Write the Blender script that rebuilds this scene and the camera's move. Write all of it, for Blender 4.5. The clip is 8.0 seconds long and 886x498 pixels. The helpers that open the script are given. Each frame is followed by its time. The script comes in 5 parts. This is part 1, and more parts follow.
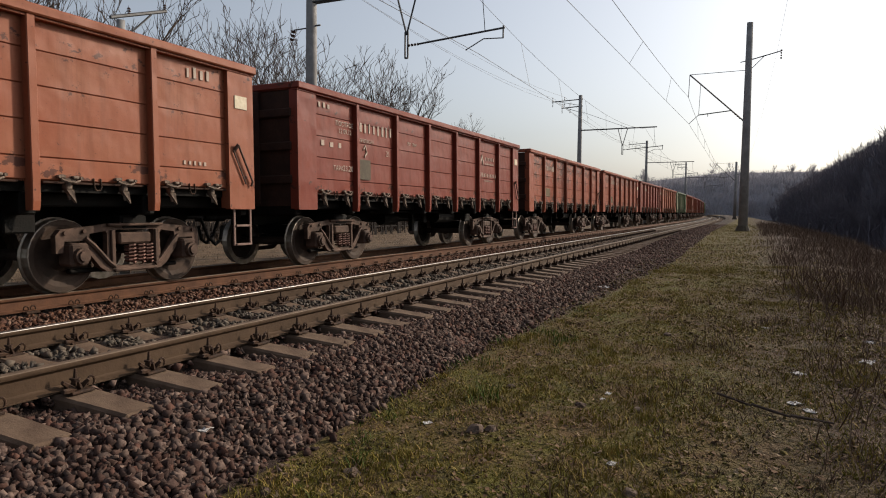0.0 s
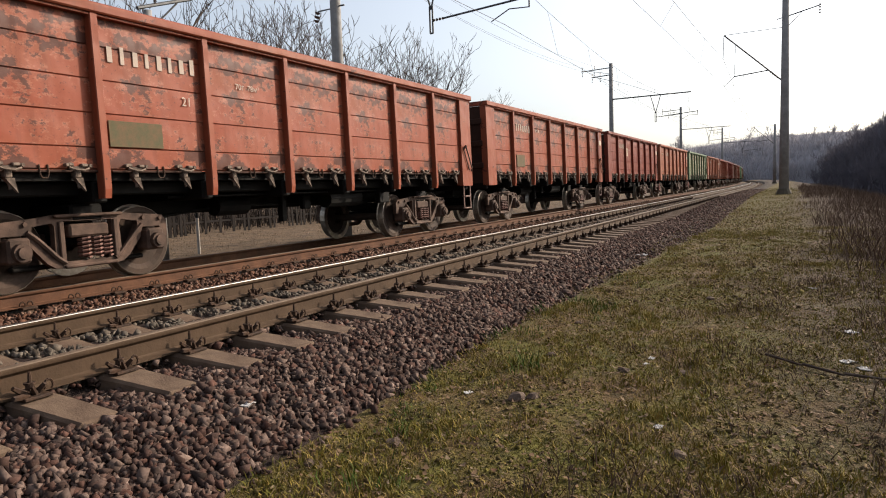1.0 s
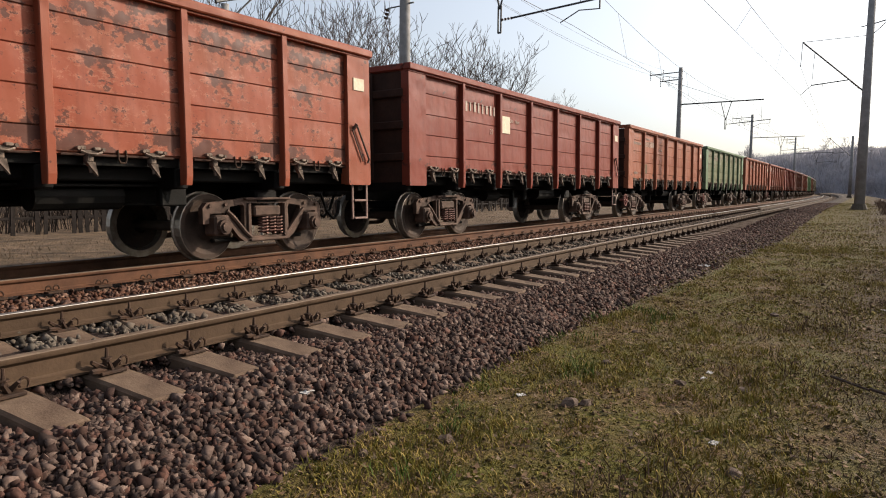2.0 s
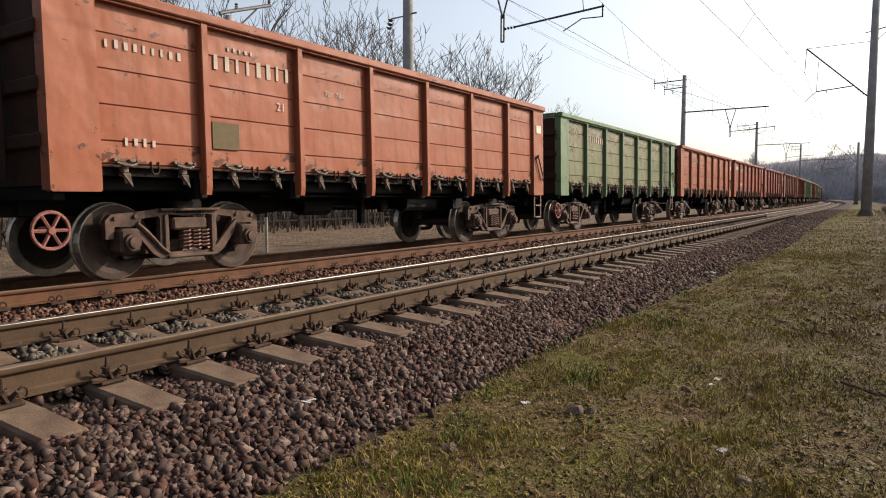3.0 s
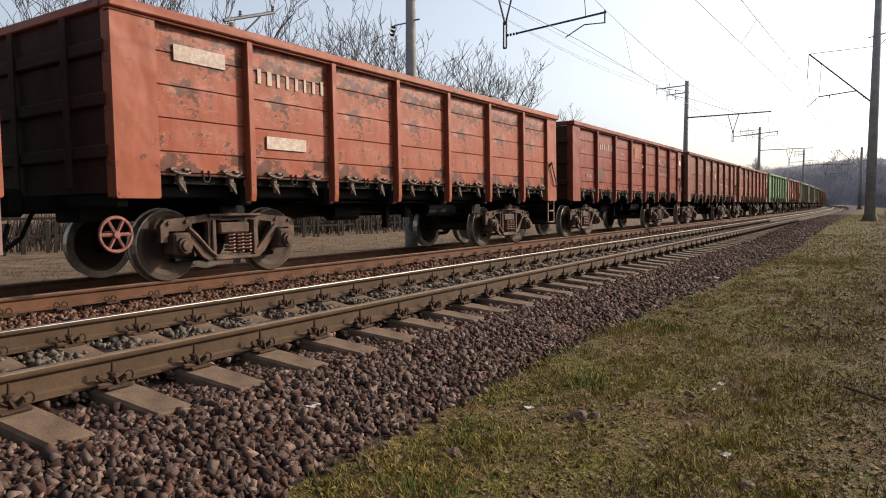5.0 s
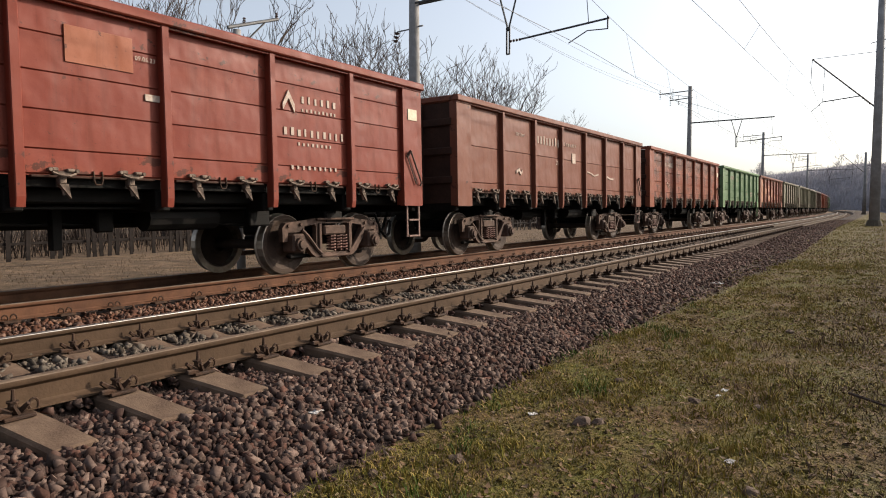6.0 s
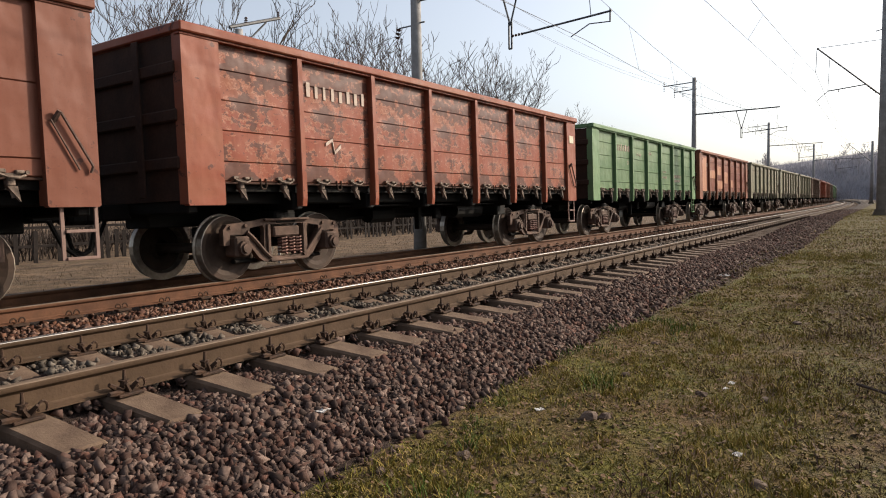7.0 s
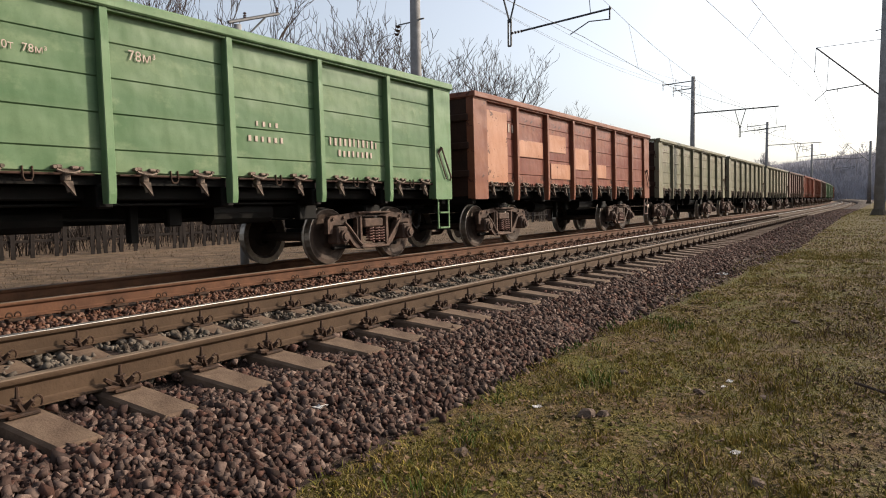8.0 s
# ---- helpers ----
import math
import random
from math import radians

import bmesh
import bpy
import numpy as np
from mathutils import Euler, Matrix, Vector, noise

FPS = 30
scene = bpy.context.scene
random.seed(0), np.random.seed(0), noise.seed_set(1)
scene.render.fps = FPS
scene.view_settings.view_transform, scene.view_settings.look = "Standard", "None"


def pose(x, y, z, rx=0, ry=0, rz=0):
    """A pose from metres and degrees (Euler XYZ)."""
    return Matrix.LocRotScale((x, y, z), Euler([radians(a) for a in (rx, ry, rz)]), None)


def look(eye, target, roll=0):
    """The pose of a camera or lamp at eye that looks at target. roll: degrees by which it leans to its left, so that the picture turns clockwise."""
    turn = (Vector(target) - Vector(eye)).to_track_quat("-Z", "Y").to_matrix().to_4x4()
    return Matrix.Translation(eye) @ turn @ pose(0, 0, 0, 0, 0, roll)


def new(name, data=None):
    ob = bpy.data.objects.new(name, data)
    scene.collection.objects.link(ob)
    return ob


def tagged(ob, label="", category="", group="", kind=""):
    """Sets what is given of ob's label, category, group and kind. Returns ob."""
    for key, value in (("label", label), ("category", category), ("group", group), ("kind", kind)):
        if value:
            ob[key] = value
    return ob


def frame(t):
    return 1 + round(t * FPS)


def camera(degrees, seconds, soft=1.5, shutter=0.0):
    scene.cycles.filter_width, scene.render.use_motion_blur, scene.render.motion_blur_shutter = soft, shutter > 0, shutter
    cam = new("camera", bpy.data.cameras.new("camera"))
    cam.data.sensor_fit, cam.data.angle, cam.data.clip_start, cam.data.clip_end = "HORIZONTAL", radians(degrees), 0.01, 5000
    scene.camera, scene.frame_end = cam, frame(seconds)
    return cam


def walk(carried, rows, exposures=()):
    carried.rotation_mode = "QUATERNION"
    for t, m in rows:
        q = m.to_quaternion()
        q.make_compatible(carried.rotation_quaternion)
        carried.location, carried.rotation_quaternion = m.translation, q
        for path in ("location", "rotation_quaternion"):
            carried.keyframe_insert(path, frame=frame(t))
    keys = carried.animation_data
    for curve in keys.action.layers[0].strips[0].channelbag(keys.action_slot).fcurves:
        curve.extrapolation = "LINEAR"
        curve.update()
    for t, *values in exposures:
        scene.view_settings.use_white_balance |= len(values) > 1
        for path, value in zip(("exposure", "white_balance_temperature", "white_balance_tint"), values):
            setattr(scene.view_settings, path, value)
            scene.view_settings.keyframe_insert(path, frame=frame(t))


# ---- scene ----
CANT = -1.2          # both tracks lean to the inside of their curve
FAR_X = -3.95        # near rail of the far track; the near track's near rail runs along x = 0
GAUGE = 1.595
V = 20.58            # train, metres a second, towards -y
PITCH = 13.92        # wagon length over couplers

# ---- camera ----
cam = camera(65.95, 8.0, soft=1.05)
PATH = [
    (0, 4.141, -0.865, 1.042, 86.69, -0.63, 24.21),
    (0.1, 4.117, -0.847, 1.029, 86.42, -0.30, 26.20),
    (0.2, 4.135, -0.852, 1.042, 86.59, -0.51, 27.03),
    (0.3, 4.110, -0.842, 1.051, 87.15, -0.62, 28.29),
    (0.4, 4.097, -0.864, 1.079, 88.31, -0.77, 29.78),
    (0.5, 4.082, -0.894, 1.068, 88.91, 0.80, 31.68),
    (0.6, 4.105, -0.915, 1.002, 86.90, 2.98, 34.51),
    (0.7, 4.111, -0.854, 1.042, 85.19, 0.03, 30.34),
    (0.8, 4.107, -0.827, 0.965, 83.81, 2.24, 31.42),
    (0.9, 4.126, -0.853, 1.009, 84.22, 0.80, 28.22),
    (1, 4.109, -0.803, 0.964, 84.93, 1.93, 26.88),
    (1.1, 4.113, -0.856, 1.005, 84.86, 1.22, 27.29),
    (1.2, 4.113, -0.847, 1.002, 84.97, 0.63, 27.66),
    (1.3, 4.118, -0.864, 1.002, 85.23, 0.30, 28.13),
    (1.5, 4.100, -0.819, 0.957, 85.41, -0.11, 30.11),
    (1.7, 4.106, -0.874, 0.992, 84.77, -0.72, 31.63),
    (3, 4.100, -0.820, 0.959, 85.65, -0.11, 32.19),
    (3.5, 4.104, -0.822, 0.962, 86.59, 0.38, 32.12),
    (4, 4.109, -0.829, 0.960, 86.29, 0.50, 32.10),
    (4.5, 4.107, -0.838, 0.957, 86.04, 0.11, 32.29),
    (6, 4.114, -0.846, 0.964, 86.59, 0.06, 32.71),
    (6.5, 4.116, -0.838, 0.961, 86.73, 0.32, 32.95),
    (7, 4.123, -0.841, 0.971, 86.26, 1.00, 33.13),
    (7.5, 4.109, -0.827, 0.957, 86.08, 0.54, 32.92),
    (8, 4.110, -0.826, 0.960, 86.05, 0.66, 32.98),
]
walk(cam, [(t, pose(x, y, z, rx, ry, rz)) for t, x, y, z, rx, ry, rz in PATH],
     exposures=[(0, -0.22), (0.5, -0.08), (0.7, 0.16), (1.0, 0.38), (1.3, 0.36), (1.7, 0.32), (3.0, 0.36), (8.0, 0.36)])

# ---- world and sun ----
SUN_AZ, SUN_EL = 36.0, 27.0    # degrees to the right of +y, above the horizon
world = bpy.data.worlds.new("world")
scene.world = world
world.use_nodes = True
wn = world.node_tree.nodes
sky = wn.new("ShaderNodeTexSky")
sky.sky_type, sky.sun_disc = "NISHITA", False
sky.sun_elevation, sky.sun_rotation = radians(SUN_EL), radians(SUN_AZ)
sky.air_density, sky.dust_density, sky.ozone_density = 1.0, 3.6, 2.6
haze = wn.new("ShaderNodeHueSaturation")
haze.inputs["Saturation"].default_value = 0.50
world.node_tree.links.new(sky.outputs[0], haze.inputs["Color"])
world.node_tree.links.new(haze.outputs[0], wn["Background"].inputs[0])
wn["Background"].inputs[1].default_value = 0.175
sun_data = bpy.data.lights.new("sun", "SUN")
sun_data.energy, sun_data.angle, sun_data.color = 5.0, radians(0.6), (1.0, 0.86, 0.70)
sun = new("sun", sun_data)
sd = Vector((math.sin(radians(SUN_AZ)) * math.cos(radians(SUN_EL)), math.cos(radians(SUN_AZ)) * math.cos(radians(SUN_EL)), math.sin(radians(SUN_EL))))
sun.matrix_world = look(sd * 50, (0, 0, 0))


# ---- materials ----
class Nodes:
    """A short way to write a node material."""

    def __init__(self, name, rough=0.8, metal=0.0):
        self.m = bpy.data.materials.new(name)
        self.m.use_nodes = True
        self.t = self.m.node_tree
        self.b = self.t.nodes["Principled BSDF"]
        self.b.inputs["Roughness"].default_value = rough
        self.b.inputs["Metallic"].default_value = metal
        self.b.inputs["Specular IOR Level"].default_value = 0.5 if metal > 0.3 else 0.15
        self.co = self.t.nodes.new("ShaderNodeTexCoord").outputs["Object"]

    def add(self, kind, **values):
        n = self.t.nodes.new("ShaderNode" + kind)
        for key, value in values.items():
            if isinstance(value, bpy.types.NodeSocket):
                self.t.links.new(value, n.inputs[key])
            else:
                n.inputs[key].default_value = value
        return n

    def stretch(self, sx, sy, sz):
        n = self.add("Mapping", Vector=self.co)
        n.inputs["Scale"].default_value = (sx, sy, sz)
        return n.outputs[0]

    def noise(self, scale, detail=4.0, rough=0.55, co=None):
        return self.add("TexNoise", Vector=co or self.co, Scale=scale, Detail=detail, Roughness=rough).outputs["Fac"]

    def ramp(self, fac, low, high):
        n = self.add("MapRange", Value=fac)
        n.inputs["From Min"].default_value, n.inputs["From Max"].default_value = low, high
        return n.outputs[0]

    def mix(self, fac, a, b, blend="MIX"):
        n = self.t.nodes.new("ShaderNodeMix")
        n.data_type, n.blend_type = "RGBA", blend
        for sock, value in ((n.inputs[0], fac), (n.inputs[6], a), (n.inputs[7], b)):
            if isinstance(value, bpy.types.NodeSocket):
                self.t.links.new(value, sock)
            elif isinstance(value, (tuple, list)):
                sock.default_value = (*value, 1.0)
            else:
                sock.default_value = value
        return n.outputs[2]

    def times(self, a, b):
        n = self.t.nodes.new("ShaderNodeMath")
        n.operation = "MULTIPLY"
        for sock, value in zip(n.inputs, (a, b)):
            if isinstance(value, bpy.types.NodeSocket):
                self.t.links.new(value, sock)
            else:
                sock.default_value = value
        return n.outputs[0]

    def out(self, colour, bump=None, strength=0.3, distance=0.01, rough=None):
        if isinstance(colour, tuple):
            self.b.inputs["Base Color"].default_value = (*colour, 1.0)
        else:
            self.t.links.new(colour, self.b.inputs["Base Color"])
        if bump is not None:
            n = self.add("Bump", Height=bump, Strength=strength, Distance=distance)
            self.t.links.new(n.outputs[0], self.b.inputs["Normal"])
        if rough is not None:
            self.t.links.new(rough, self.b.inputs["Roughness"])
        return self.m


def plain(name, a, b, scale=6.0, rough=0.8, metal=0.0, bump=0.25, size=0.01):
    """Two tones in blotches and grain, with relief."""
    n = Nodes(name, rough, metal)
    big, fine = n.noise(scale), n.noise(scale * 9, 3.0)
    colour = n.mix(n.ramp(big, 0.35, 0.65), a, b)
    colour = n.mix(n.times(n.ramp(fine, 0.45, 0.75), 0.35), colour, tuple(c * 0.5 for c in a))
    return n.out(colour, fine, bump, size)


def by_piece(name, tones, rough=0.9, bump=0.3, scale=40.0):
    """A tone for every loose piece of a mesh."""
    n = Nodes(name, rough)
    geo = n.t.nodes.new("ShaderNodeNewGeometry")
    ramp = n.t.nodes.new("ShaderNodeValToRGB")
    ramp.color_ramp.interpolation = "LINEAR"
    el = ramp.color_ramp.elements
    while len(el) < len(tones):
        el.new(0.5)
    for i, c in enumerate(tones):
        el[i].position, el[i].color = i / (len(tones) - 1), (*c, 1)
    n.t.links.new(geo.outputs["Random Per Island"], ramp.inputs[0])
    fine = n.noise(scale, 3.0)
    colour = n.mix(n.times(n.ramp(fine, 0.4, 0.7), 0.4), ramp.outputs[0], tuple(c * 0.55 for c in tones[0]))
    return n.out(colour, fine, bump, 0.004)


def paint(name, base, worn, amount=0.3, flake=0.0, dirt=0.35, under=(0.060, 0.024, 0.017)):
    """Old wagon paint: faded sheets, rust chipping through in rows, sooty streaks and pale scrapes."""
    n = Nodes(name, 0.5)
    n.b.inputs["Specular IOR Level"].default_value = 0.14
    sheet = n.noise(0.8, 3.0, 0.5, n.stretch(1, 0.7, 2.2))
    cloud = n.noise(1.7, 6.0, 0.68, n.stretch(1, 1, 1.5))
    chip = n.noise(5.0, 8.0, 0.74, n.stretch(1, 1.0, 1.35))
    fine = n.noise(30.0, 3.0, 0.6)
    streak = n.noise(2.6, 5.0, 0.65, n.stretch(3.0, 3.0, 0.16))
    colour = n.mix(n.ramp(sheet, 0.36, 0.64), base, tuple(0.5 * b + 0.5 * w for b, w in zip(base, worn)))
    colour = n.mix(n.times(n.ramp(cloud, 0.60 - 0.12 * amount, 0.72 - 0.12 * amount), 0.35 + 0.4 * amount), colour, worn)
    colour = n.mix(n.times(n.ramp(streak, 0.54, 0.78), dirt), colour, under)
    colour = n.mix(n.times(n.ramp(fine, 0.55, 0.75), 0.22), colour, tuple(0.45 * c for c in base))
    if flake > 0:
        zone = n.noise(1.1, 4.0, 0.6, n.stretch(1, 1, 2.0))
        sum_ = n.add("Math")
        sum_.operation = "ADD"
        n.t.links.new(chip, sum_.inputs[0])
        n.t.links.new(zone, sum_.inputs[1])
        edge = 1.17 - 0.165 * flake
        scrape = n.ramp(n.noise(7.0, 6.0, 0.7, n.stretch(1.0, 0.9, 2.4)), 0.47, 0.53)
        pale = n.times(n.ramp(sum_.outputs[0], edge - 0.055, edge - 0.03), scrape)
        colour = n.mix(n.times(pale, min(0.65, 0.7 * flake)), colour, tuple(min(1, 1.3 * w + 0.02) for w in worn))
        colour = n.mix(n.times(n.ramp(sum_.outputs[0], edge, edge + 0.03), 0.88), colour, under)
        specks = n.noise(16.0, 5.0, 0.7, n.stretch(1, 1, 1.5))
        colour = n.mix(n.times(n.ramp(specks, 0.66 - 0.05 * flake, 0.70 - 0.05 * flake), 0.8), colour, under)
    dents = n.noise(2.2, 2.0, 0.35, n.stretch(1, 1.2, 1))
    h = n.add("Math")
    h.operation = "MULTIPLY_ADD"
    n.t.links.new(chip, h.inputs[0])
    h.inputs[1].default_value = 0.05
    n.t.links.new(dents, h.inputs[2])
    return n.out(colour, h.outputs[0], 0.7, 0.05, n.ramp(cloud, -0.55, 1.55))


M = {
    "steel_top": plain("polished_rail_steel", (0.30, 0.28, 0.26), (0.20, 0.18, 0.165), 6, 0.42, 0.9, 0.05),
    "steel_worn": plain("worn_rail_head", (0.150, 0.108, 0.076), (0.105, 0.074, 0.052), 5, 0.62, 0.1, 0.1),
    "rail_near": plain("dusty_rail_steel", (0.072, 0.044, 0.026), (0.051, 0.031, 0.018), 4, 0.8, 0.0, 0.3),
    "rail_far": plain("rusty_rail_steel", (0.108, 0.050, 0.027), (0.070, 0.033, 0.019), 4, 0.8, 0.0, 0.3),
    "concrete": plain("sleeper_concrete", (0.137, 0.093, 0.063), (0.084, 0.054, 0.037), 7, 0.9, 0.0, 0.4),
    "clip": plain("rusty_fastening_steel", (0.035, 0.022, 0.016), (0.06, 0.033, 0.02), 14, 0.7, 0.2, 0.3),
    "gravel": by_piece("granite_ballast", [(0.023, 0.013, 0.011), (0.082, 0.047, 0.036), (0.036, 0.024, 0.020), (0.137, 0.094, 0.076), (0.047, 0.026, 0.020), (0.099, 0.048, 0.035), (0.036, 0.024, 0.020), (0.167, 0.115, 0.092), (0.065, 0.039, 0.032)]),
    "gravel_pale": by_piece("grey_granite_ballast", [(0.043, 0.035, 0.027), (0.108, 0.090, 0.071), (0.061, 0.048, 0.037), (0.155, 0.130, 0.104), (0.079, 0.060, 0.046), (0.126, 0.101, 0.078)]),
    "gravel_rust": by_piece("rusty_ballast", [(0.045, 0.018, 0.011), (0.125, 0.058, 0.034), (0.081, 0.043, 0.031), (0.196, 0.119, 0.085), (0.063, 0.025, 0.015), (0.116, 0.072, 0.058)]),
    "bed": plain("ballast_fines", (0.028, 0.018, 0.015), (0.045, 0.030, 0.024), 18, 0.95, 0.0, 0.8, 0.03),
    # Near-black: the deep shade under the wagons is put into this colour.
    "black": plain("shade_black_underframe", (0.004, 0.004, 0.003), (0.008, 0.006, 0.005), 5, 0.75, 0.1, 0.3),
    "bogie": plain("dusty_cast_steel", (0.120, 0.074, 0.054), (0.036, 0.023, 0.017), 3.5, 0.75, 0.0, 0.4),
    "wheel": plain("wheel_steel", (0.034, 0.024, 0.018), (0.060, 0.038, 0.027), 2.5, 0.75, 0.0, 0.3),
    "tread": plain("bright_tyre_steel", (0.38, 0.33, 0.27), (0.25, 0.2, 0.16), 12, 0.4, 0.7, 0.1),
    "spring": plain("rusty_spring_steel", (0.170, 0.085, 0.066), (0.085, 0.050, 0.040), 12, 0.6, 0.1, 0.2),
    "wheel_red": plain("red_brake_wheel_paint", (0.24, 0.095, 0.075), (0.15, 0.06, 0.05), 12, 0.6, 0.0, 0.2),
    "white": plain("chalky_lettering", (0.46, 0.39, 0.33), (0.33, 0.24, 0.19), 22, 0.8, 0.0, 0.1),
    # Steel darkened so its colour holds the shade of wagon gaps and sheet bottoms.
    "soot": plain("shade_darkened_steel", (0.030, 0.017, 0.013), (0.050, 0.026, 0.018), 2.5, 0.85, 0.0, 0.4),
    "leaf": by_piece("dead_leaves", [(0.10, 0.055, 0.03), (0.16, 0.10, 0.055), (0.06, 0.035, 0.022), (0.22, 0.16, 0.10), (0.12, 0.06, 0.03)], 0.85, 0.0, 30),
    "lock": plain("rusty_lock_iron", (0.200, 0.150, 0.115), (0.045, 0.032, 0.025), 12, 0.8, 0.0, 0.4),
    "tin": plain("cream_card", (0.62, 0.55, 0.42), (0.5, 0.42, 0.3), 18, 0.7, 0.0, 0.1),
    "plate": plain("dark_stencil_plate", (0.10, 0.085, 0.06), (0.075, 0.06, 0.045), 12, 0.8, 0.0, 0.1),
    "pole": plain("mast_concrete", (0.280, 0.273, 0.266), (0.196, 0.189, 0.182), 3, 0.9, 0.0, 0.3),
    "iron": plain("dark_galvanised_steel", (0.07, 0.07, 0.072), (0.045, 0.045, 0.047), 8, 0.6, 0.4, 0.2),
    "wire": plain("overhead_wire", (0.05, 0.045, 0.042), (0.035, 0.03, 0.03), 8, 0.5, 0.5, 0.0),
    "glass": plain("brown_porcelain", (0.05, 0.03, 0.024), (0.08, 0.05, 0.04), 20, 0.25, 0.0, 0.0),
    # Leafless wood with the blue-grey of hazy air mixed into its base colour.
    "wood": plain("hazy_bare_woodland", (0.125, 0.116, 0.138), (0.165, 0.148, 0.162), 0.3, 0.95, 0.0, 0.2),
    "bark": plain("grey_bark", (0.060, 0.047, 0.038), (0.036, 0.028, 0.023), 9, 0.9, 0.0, 0.5),
    "twig": plain("dark_twigs", (0.052, 0.038, 0.031), (0.075, 0.055, 0.043), 5, 0.9, 0.0, 0.2),
    "fence": plain("weathered_boards", (0.008, 0.006, 0.005), (0.020, 0.015, 0.013), 5, 0.9, 0.0, 0.3),
    "post": plain("pale_concrete_post", (0.36, 0.33, 0.29), (0.25, 0.22, 0.19), 9, 0.9, 0.0, 0.3),
    "stone": plain("grey_fieldstone", (0.125, 0.088, 0.066), (0.075, 0.052, 0.040), 14, 0.9, 0.0, 0.5),
    "litter": plain("white_plastic_litter", (0.455, 0.436, 0.416), (0.358, 0.338, 0.325), 9, 0.5, 0.0, 0.2),
    "grass": by_piece("short_spring_grass", [(0.193, 0.144, 0.024), (0.097, 0.098, 0.012), (0.257, 0.179, 0.045), (0.077, 0.081, 0.009), (0.309, 0.209, 0.070), (0.141, 0.133, 0.018)], 0.85, 0.0, 5),
    "tuft": by_piece("green_tufts", [(0.038, 0.075, 0.009), (0.056, 0.098, 0.015), (0.075, 0.098, 0.022)], 0.8, 0.0, 5),
    "brush": by_piece("dead_weeds", [(0.079, 0.048, 0.032), (0.108, 0.067, 0.043), (0.058, 0.036, 0.026), (0.094, 0.059, 0.039), (0.158, 0.112, 0.072)], 0.9, 0.0, 5),
    "dry": by_piece("dry_stalks", [(0.126, 0.087, 0.049), (0.182, 0.133, 0.081), (0.084, 0.056, 0.035), (0.147, 0.101, 0.059)], 0.9, 0.0, 5),
}


def ground_material():
    n = Nodes("verge_soil_and_turf", 0.95)
    big, mid, fine = n.noise(0.35, 3.0), n.noise(1.7, 5.0, 0.6), n.noise(34.0, 4.0, 0.65)
    turf = n.mix(n.ramp(mid, 0.38, 0.60), (0.116, 0.070, 0.031), (0.098, 0.087, 0.017))
    sep = n.t.nodes.new("ShaderNodeSeparateXYZ")
    n.t.links.new(n.co, sep.inputs[0])
    edge = n.add("Math")
    edge.operation = "MULTIPLY_ADD"
    n.t.links.new(big, edge.inputs[0])
    edge.inputs[1].default_value = 3.0
    n.t.links.new(sep.outputs[0], edge.inputs[2])
    brush = n.mix(n.ramp(mid, 0.3, 0.7), (0.048, 0.027, 0.019), (0.082, 0.050, 0.033))
    colour = n.mix(n.ramp(edge.outputs[0], 4.9, 6.6), turf, brush)
    waste = n.mix(n.ramp(mid, 0.35, 0.65), (0.190, 0.126, 0.080), (0.085, 0.058, 0.036))
    colour = n.mix(n.ramp(sep.outputs[0], -5.8, -7.2), colour, waste)
    away = n.t.nodes.new("ShaderNodeVectorMath")
    away.operation = "DISTANCE"
    flat = n.add("Mapping", Vector=n.co)
    flat.inputs["Scale"].default_value = (1.0, 0.17, 0.0)
    n.t.links.new(flat.outputs[0], away.inputs[0])
    away.inputs[1].default_value = (11.3, 0.17 * 47.0, 0.0)
    track = n.add("Math")
    track.operation = "MULTIPLY_ADD"
    n.t.links.new(mid, track.inputs[0])
    track.inputs[1].default_value = 1.6
    n.t.links.new(away.outputs["Value"], track.inputs[2])
    colour = n.mix(n.ramp(track.outputs[0], 2.6, 1.9), colour, (0.30, 0.23, 0.17))
    reach = n.add("MapRange", Value=sep.outputs[1])
    for key, value in (("From Min", 4.0), ("From Max", 18.0), ("To Min", 1.5), ("To Max", 2.35)):
        reach.inputs[key].default_value = value
    past = n.add("Math")
    past.operation = "SUBTRACT"
    n.t.links.new(sep.outputs[0], past.inputs[0])
    n.t.links.new(reach.outputs[0], past.inputs[1])
    near_side = n.add("Math")
    near_side.operation = "MULTIPLY"
    n.t.links.new(n.ramp(past.outputs[0], 0.10, -0.10), near_side.inputs[0])
    n.t.links.new(n.ramp(sep.outputs[0], -6.2, -5.8), near_side.inputs[1])
    colour = n.mix(near_side.outputs[0], colour, (0.060, 0.042, 0.034))
    clump = n.noise(9.0, 5.0, 0.7)
    colour = n.mix(n.times(n.ramp(clump, 0.50, 0.64), 0.65), colour, (0.035, 0.030, 0.014))
    colour = n.mix(n.times(n.ramp(fine, 0.5, 0.72), 0.6), colour, (0.03, 0.022, 0.014))
    both = n.add("Math")
    both.operation = "MULTIPLY_ADD"
    n.t.links.new(fine, both.inputs[0])
    both.inputs[1].default_value = 0.4
    n.t.links.new(clump, both.inputs[2])
    return n.out(colour, both.outputs[0], 1.0, 0.07)


M["ground"] = ground_material()


# ---- mesh helpers ----
def link(name, bm, material, parent=None, label="", smooth=False):
    me = bpy.data.meshes.new(name)
    bm.normal_update()
    bm.to_mesh(me)
    bm.free()
    for mat in material if isinstance(material, (list, tuple)) else [material]:
        me.materials.append(mat)
    if smooth:
        me.polygons.foreach_set("use_smooth", [True] * len(me.polygons))
    ob = new(name, me)
    ob.parent = parent
    if label:
        ob["label"] = label
    return ob


